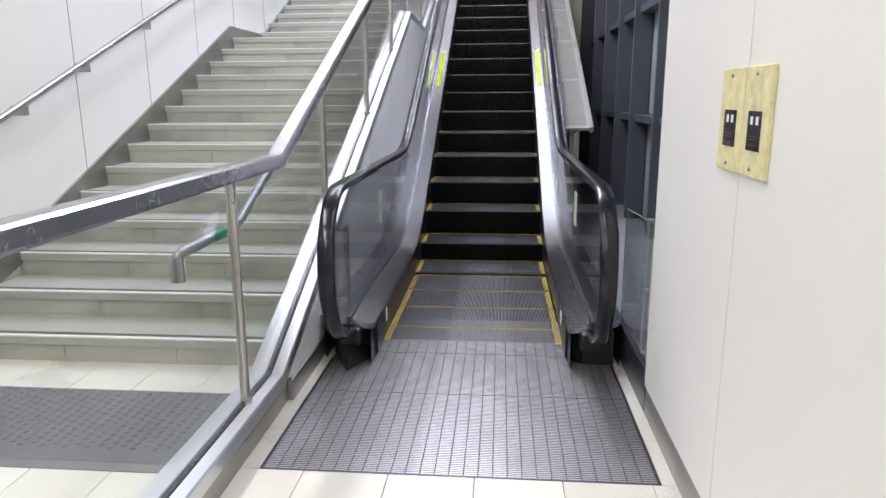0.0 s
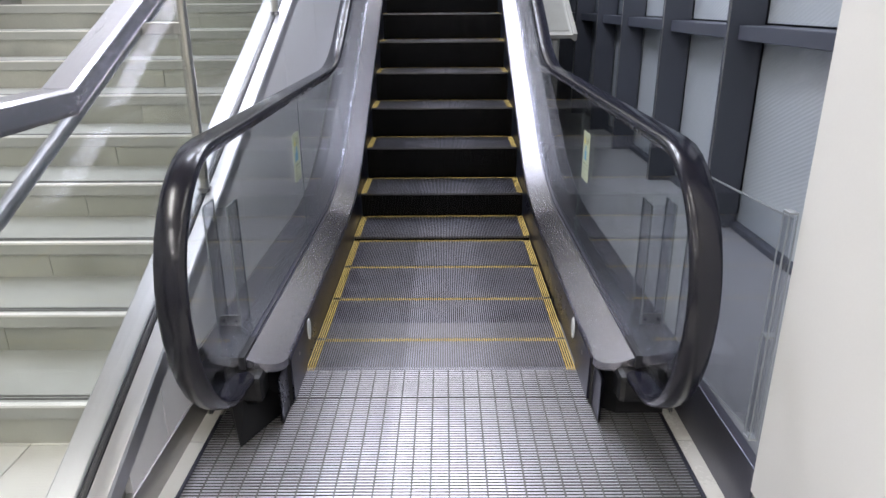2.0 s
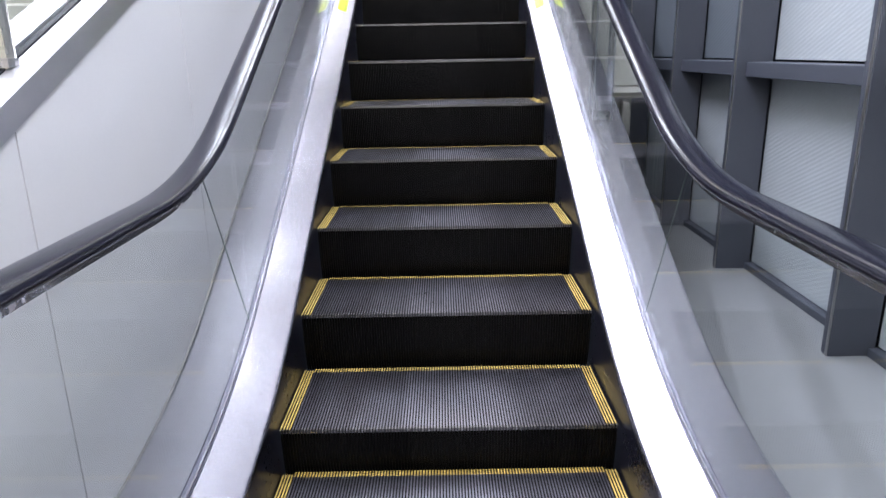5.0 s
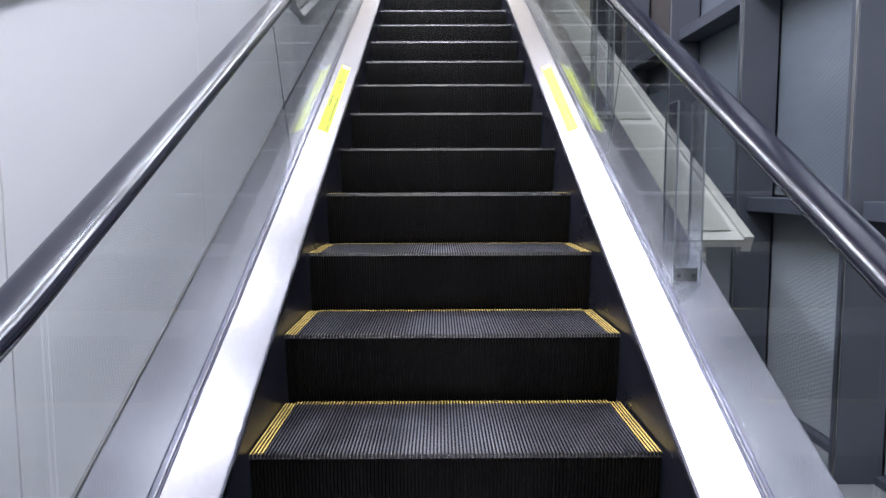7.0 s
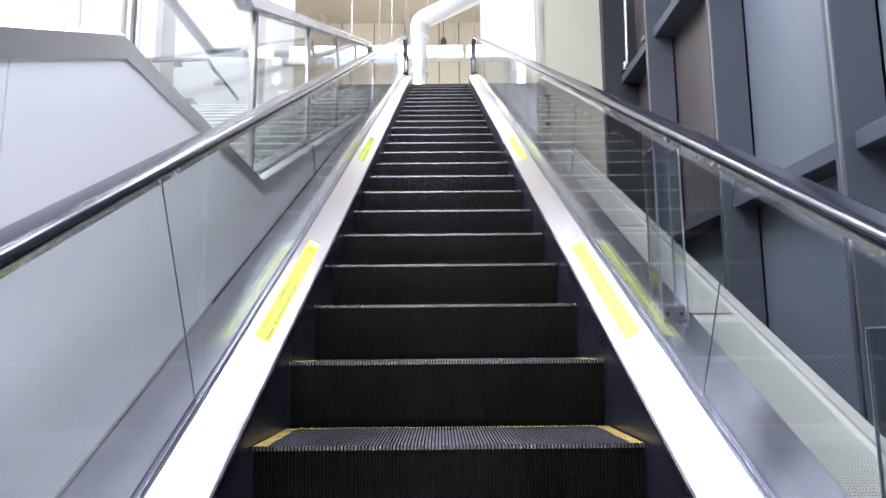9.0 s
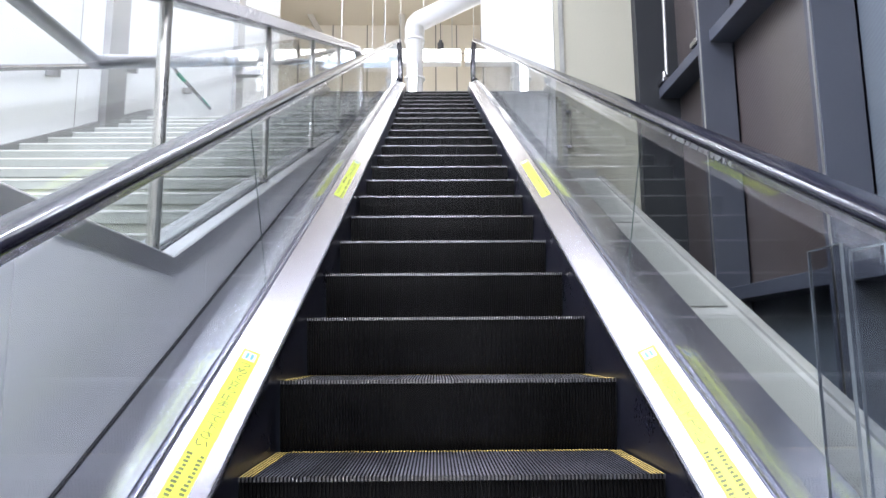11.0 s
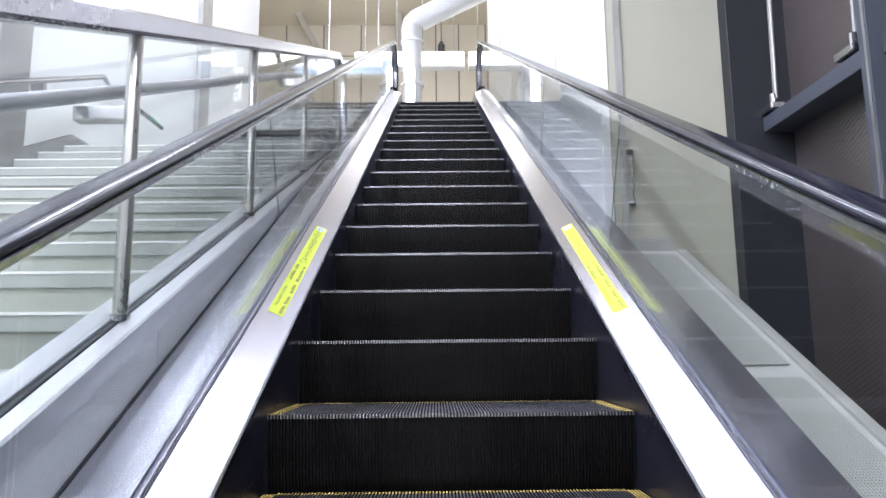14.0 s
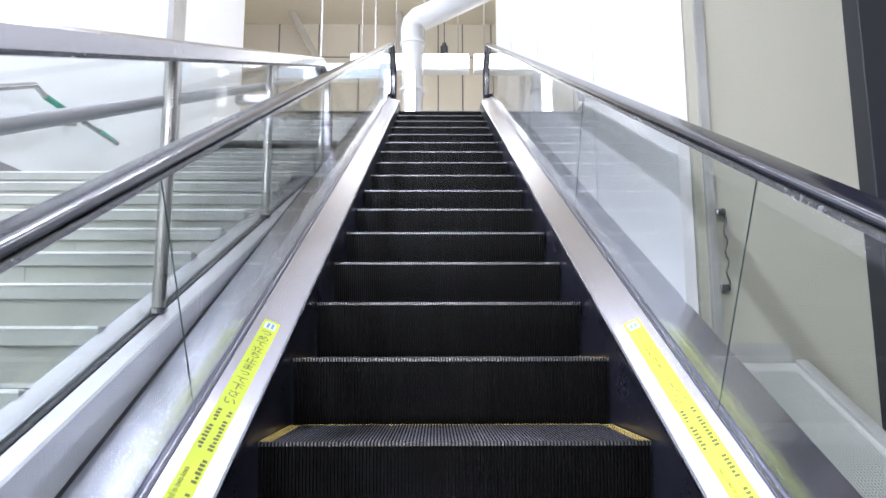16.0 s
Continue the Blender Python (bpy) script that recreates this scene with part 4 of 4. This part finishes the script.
reader_plate(-1.945, -1.775)


# ---------------------------------------------------------------- upper hall
def tube_light(x, y, z, length, along_y=True, tilt=0.0, watts=60, wide=0.16, color=(1, 0.97, 0.94), drop=0.0, up=0.0):
    ob = thing("tube_light", "white fluorescent tube light on the ceiling", "light", "tube lights")
    m = pose(x, y, z, tilt, 0, 0 if along_y else 90)
    ob.matrix_world = m
    part("housing", box(-wide / 2, wide / 2, -length / 2, length / 2, 0.0, 0.06, 0.008), DUCT, ob)
    part("diffuser", box(-wide / 2 + 0.015, wide / 2 - 0.015, -length / 2 + 0.02, length / 2 - 0.02, -0.03, -0.002, 0.008), TUBE, ob)
    # rods are added, unseen, to carry the fittings hung below the ceiling
    if drop:
        for dy in (-length / 3, length / 3):
            slant = 0.5 * drop if along_y else 0.0
            part("hanger", tube([(0, dy, 0.058), (0, dy - slant, 0.058 + 0.9 * drop)], 0.008, 6), STEEL_DULL, ob)
    data = bpy.data.lights.new("tube_lamp", "AREA")
    data.shape, data.size, data.size_y, data.energy, data.color = "RECTANGLE", wide, length, watts, color
    lamp = new("tube_lamp", data)
    lamp.matrix_world = m @ pose(0, 0, -0.045)
    # added upward fill: brightens ceiling and walls, not a known source
    if up:
        data = data.copy()
        data.energy = up
        lamp = new("tube_lamp", data)
        lamp.matrix_world = m @ pose(0, 0, 0.075, 180)
    return ob


SL = math.degrees(math.atan(TAN))
COOL = (0.82, 0.855, 1.0)
for y in (-5.6, -3.6, -1.6):
    tube_light(-1.7, y, 3.22, 1.25, watts=43)
    tube_light(0.1, y, 3.22, 1.25, watts=13)
for y, w in ((2.0, 70), (4.2, 100), (6.6, 120), (9.2, 132), (11.6, 105)):
    tube_light(-1.9, y, line(y) + 4.9, 1.3, tilt=SL, watts=w, color=COOL)
# lowered cross lights, out of view, each with added upward fill
for y, w in ((0.8, 44), (2.1, 54), (3.4, 54), (4.9, 42), (6.6, 28)):
    tube_light(-0.1, y, line(y) + 3.7, 1.15, along_y=False, watts=w, wide=0.2, color=COOL, drop=1.45, up=0.9 * w)
tube_light(0.6, 9.0, line(9.0) + 4.9, 1.3, tilt=SL, watts=38, wide=0.45, color=COOL)
tube_light(-4.3, 15.1, 9.0, 1.6, watts=40, color=COOL)
tube_light(-4.3, 16.9, 9.0, 1.6, watts=40, color=COOL)


def hall_lamp(x):
    ob = thing("hanging_light", "bright white box light hanging across the hall", "light", "hanging lights", (x, 16.38, 7.89))
    part("housing", box(-0.49, 0.49, -0.1, 0.1, -0.03, 0.02, 0.01), DUCT, ob)
    part("diffuser", box(-0.48, 0.48, -0.09, 0.09, 0.022, 0.29, 0.02), TUBE, ob)
    for dx in (-0.3, 0.3):
        part("hanger", tube([(dx, 0, 0.29), (dx, 0, 3.1)], 0.008, 6), STEEL_DULL, ob)


for x in (-1.05, 0.04, 1.1):
    hall_lamp(x)


def pendant_speaker():
    ob = thing("pendant_speaker", "small black loudspeaker hanging over the box light", "loudspeaker", at=(0.1, 16.7, 8.3))
    part("case", tube([(0, 0, 0), (0, 0, 0.2)], 0.07, 14), BLACK, ob)
    part("collar", tube([(0, 0, 0.2), (0, 0, 0.26)], 0.04, 12), GASKET, ob)
    part("cable", tube([(0, 0, 0.26), (0, 0, 2.0)], 0.008, 6), GASKET, ob)


pendant_speaker()
# Added soft fill for the upper hall; no fixture belongs to it.
area_lamp("hall_lamp", 0.0, 16.2, 9.6, 3.0, 1.5, 45)


def duct():
    ob = thing("air_duct", "large white round air duct bending under the ceiling", "duct")
    pts = [(-0.43, 15.6, 5.95), (-0.43, 15.6, 8.28), (-0.41, 15.6, 8.36), (-0.34, 15.6, 8.44), (0.5, 15.6, 8.86), (1.4, 15.6, 9.3), (3.2, 15.6, 10.1)]
    part("pipe", smooth(mesh_of("pipe", tube(pts, 0.2, 20))), DUCT, ob)
    for z in (7.2, 8.0):
        part("flange", tube([(-0.43, 15.6, z), (-0.43, 15.6, z + 0.04)], 0.207, 20), DUCT, ob)


duct()


def pillar_light():
    ob = thing("pillar_light", "upright fluorescent light on the white pillar", "light")
    part("diffuser", box(-0.52, -0.39, 15.28, 15.34, 6.4, 7.45, 0.02), TUBE, ob)
    part("housing", box(-0.54, -0.37, 15.342, 15.4, 6.38, 7.47, 0.01), DUCT, ob)


pillar_light()


def sign():
    ob = thing("departure_screen", "wide blue lit display hanging in the upper hall", "display", at=(-1.35, 14.6, 7.12))
    part("case", box(-0.65, 0.65, 0.0, 0.12, -0.13, 0.13, 0.01), DUCT, ob)
    part("screen", box(-0.63, 0.63, -0.008, -0.001, -0.11, 0.11), BLUE_GLOW, ob)
    for dx in (-0.4, 0.4):
        part("hanger", tube([(dx, 0.06, 0.13), (dx, 0.06, 3.8)], 0.012, 6), STEEL_DULL, ob)


sign()


def far_wall_joints():
    w = bpy.data.objects["wall_far"]
    for x in (-3.6, -2.7, -1.8, -0.95, 0.0, 0.55, 1.2, 2.1, 3.0):
        part("joint", box(x - 0.015, x + 0.015, 19.59, 19.599, 5.9, 11.4), GROUT, w)
    for z in (8.3, 9.6, 10.6):
        part("joint", box(-4.5, 4.5, 19.59, 19.5985, z, z + 0.025), GROUT, w)
    structure("beam", prism_yz([(19.3, 7.3), (19.55, 7.3), (19.55, 7.55), (19.3, 7.55)], -4.5, 4.5), BEAM, "grey steel beam before the end wall", "beam")
    for x0, x1 in ((-3.6, -2.0), (-1.0, -0.75)):
        bm = bmesh.new()
        a = [(x0, 19.0, 11.0), (x0 + 0.16, 19.0, 11.0), (x1 + 0.16, 19.0, 8.0), (x1, 19.0, 8.0)]
        v0 = [bm.verts.new(p) for p in a]
        v1 = [bm.verts.new((p[0], 19.2, p[2])) for p in a]
        bm.faces.new(v0), bm.faces.new(v1)
        for i in range(4):
            bm.faces.new((v0[i], v0[(i + 1) % 4], v1[(i + 1) % 4], v1[i]))
        structure("brace", bm, BEAM, "grey diagonal steel brace under the roof", "brace")


far_wall_joints()


def lit_wall_trim():
    w = bpy.data.objects["wall_lit"]
    part("edge_trim", box(0.767, 0.806, 7.45, 7.473, 2.6, 8.6), WHITE_PANEL, w)
    part("edge_trim", box(0.84, 0.87, 7.42, 7.434, 2.6, 8.6), LEDGE, w)
    for y in (8.6, 10.4, 12.2):
        part("joint", box(0.7735, 0.7755, y - 0.002, y + 0.002, 3.2, 9), LEDGE, w)
    ob = thing("door_chain", "short steel chain on a hook beside the panel edge", "chain")
    for i in range(7):
        z = 3.50 - 0.034 * i
        part("link", tube([(0.893, 7.412, z + 0.02), (0.893 + 0.005 * (-1) ** i, 7.41, z), (0.893, 7.412, z - 0.02)], 0.003, 6), STEEL_RAIL, ob)
    for z in (3.52, 3.27):
        part("hook", box(0.868, 0.9, 7.41, 7.434, z, z + 0.022, 0.004), STEEL_RAIL, ob)


lit_wall_trim()

# ---------------------------------------------------------------- floor tiles, last
def tiles():
    fl = bpy.data.objects["floor"]
    me = mesh_of("tile", box(0.0015, 0.3155, 0.0015, 0.3155, -0.02, 0.0, 0.0012))
    me.materials.append(TILE)

    def lay(x, y, sx=1.0, sy=1.0):
        t = part("tile", me, TILE, fl)
        t.location = (x, y, 0)
        t.scale = (sx, sy, 1)
    for j in range(0, 5):
        y = -1.397 - 0.317 * (j + 1)
        for i in range(-3, 2):
            x = 0.068 + 0.317 * i
            lay(x, y)
        lay(0.068 + 0.317 * 2, y, 0.27)
    for j in range(4):
        y = -1.397 + 0.317 * j
        lay(-0.826, y, 0.28) if y < -1.0 else lay(-0.785, y, 0.155)
        lay(0.736, y, 0.16)
    for j in range(-8, 4):
        y = -0.462 - 0.317 * (j + 1)
        for i in range(6):
            x = -0.96 - 0.317 * (i + 1)
            if -3.2 < y < -0.4:
                lay(x, y)


tiles()
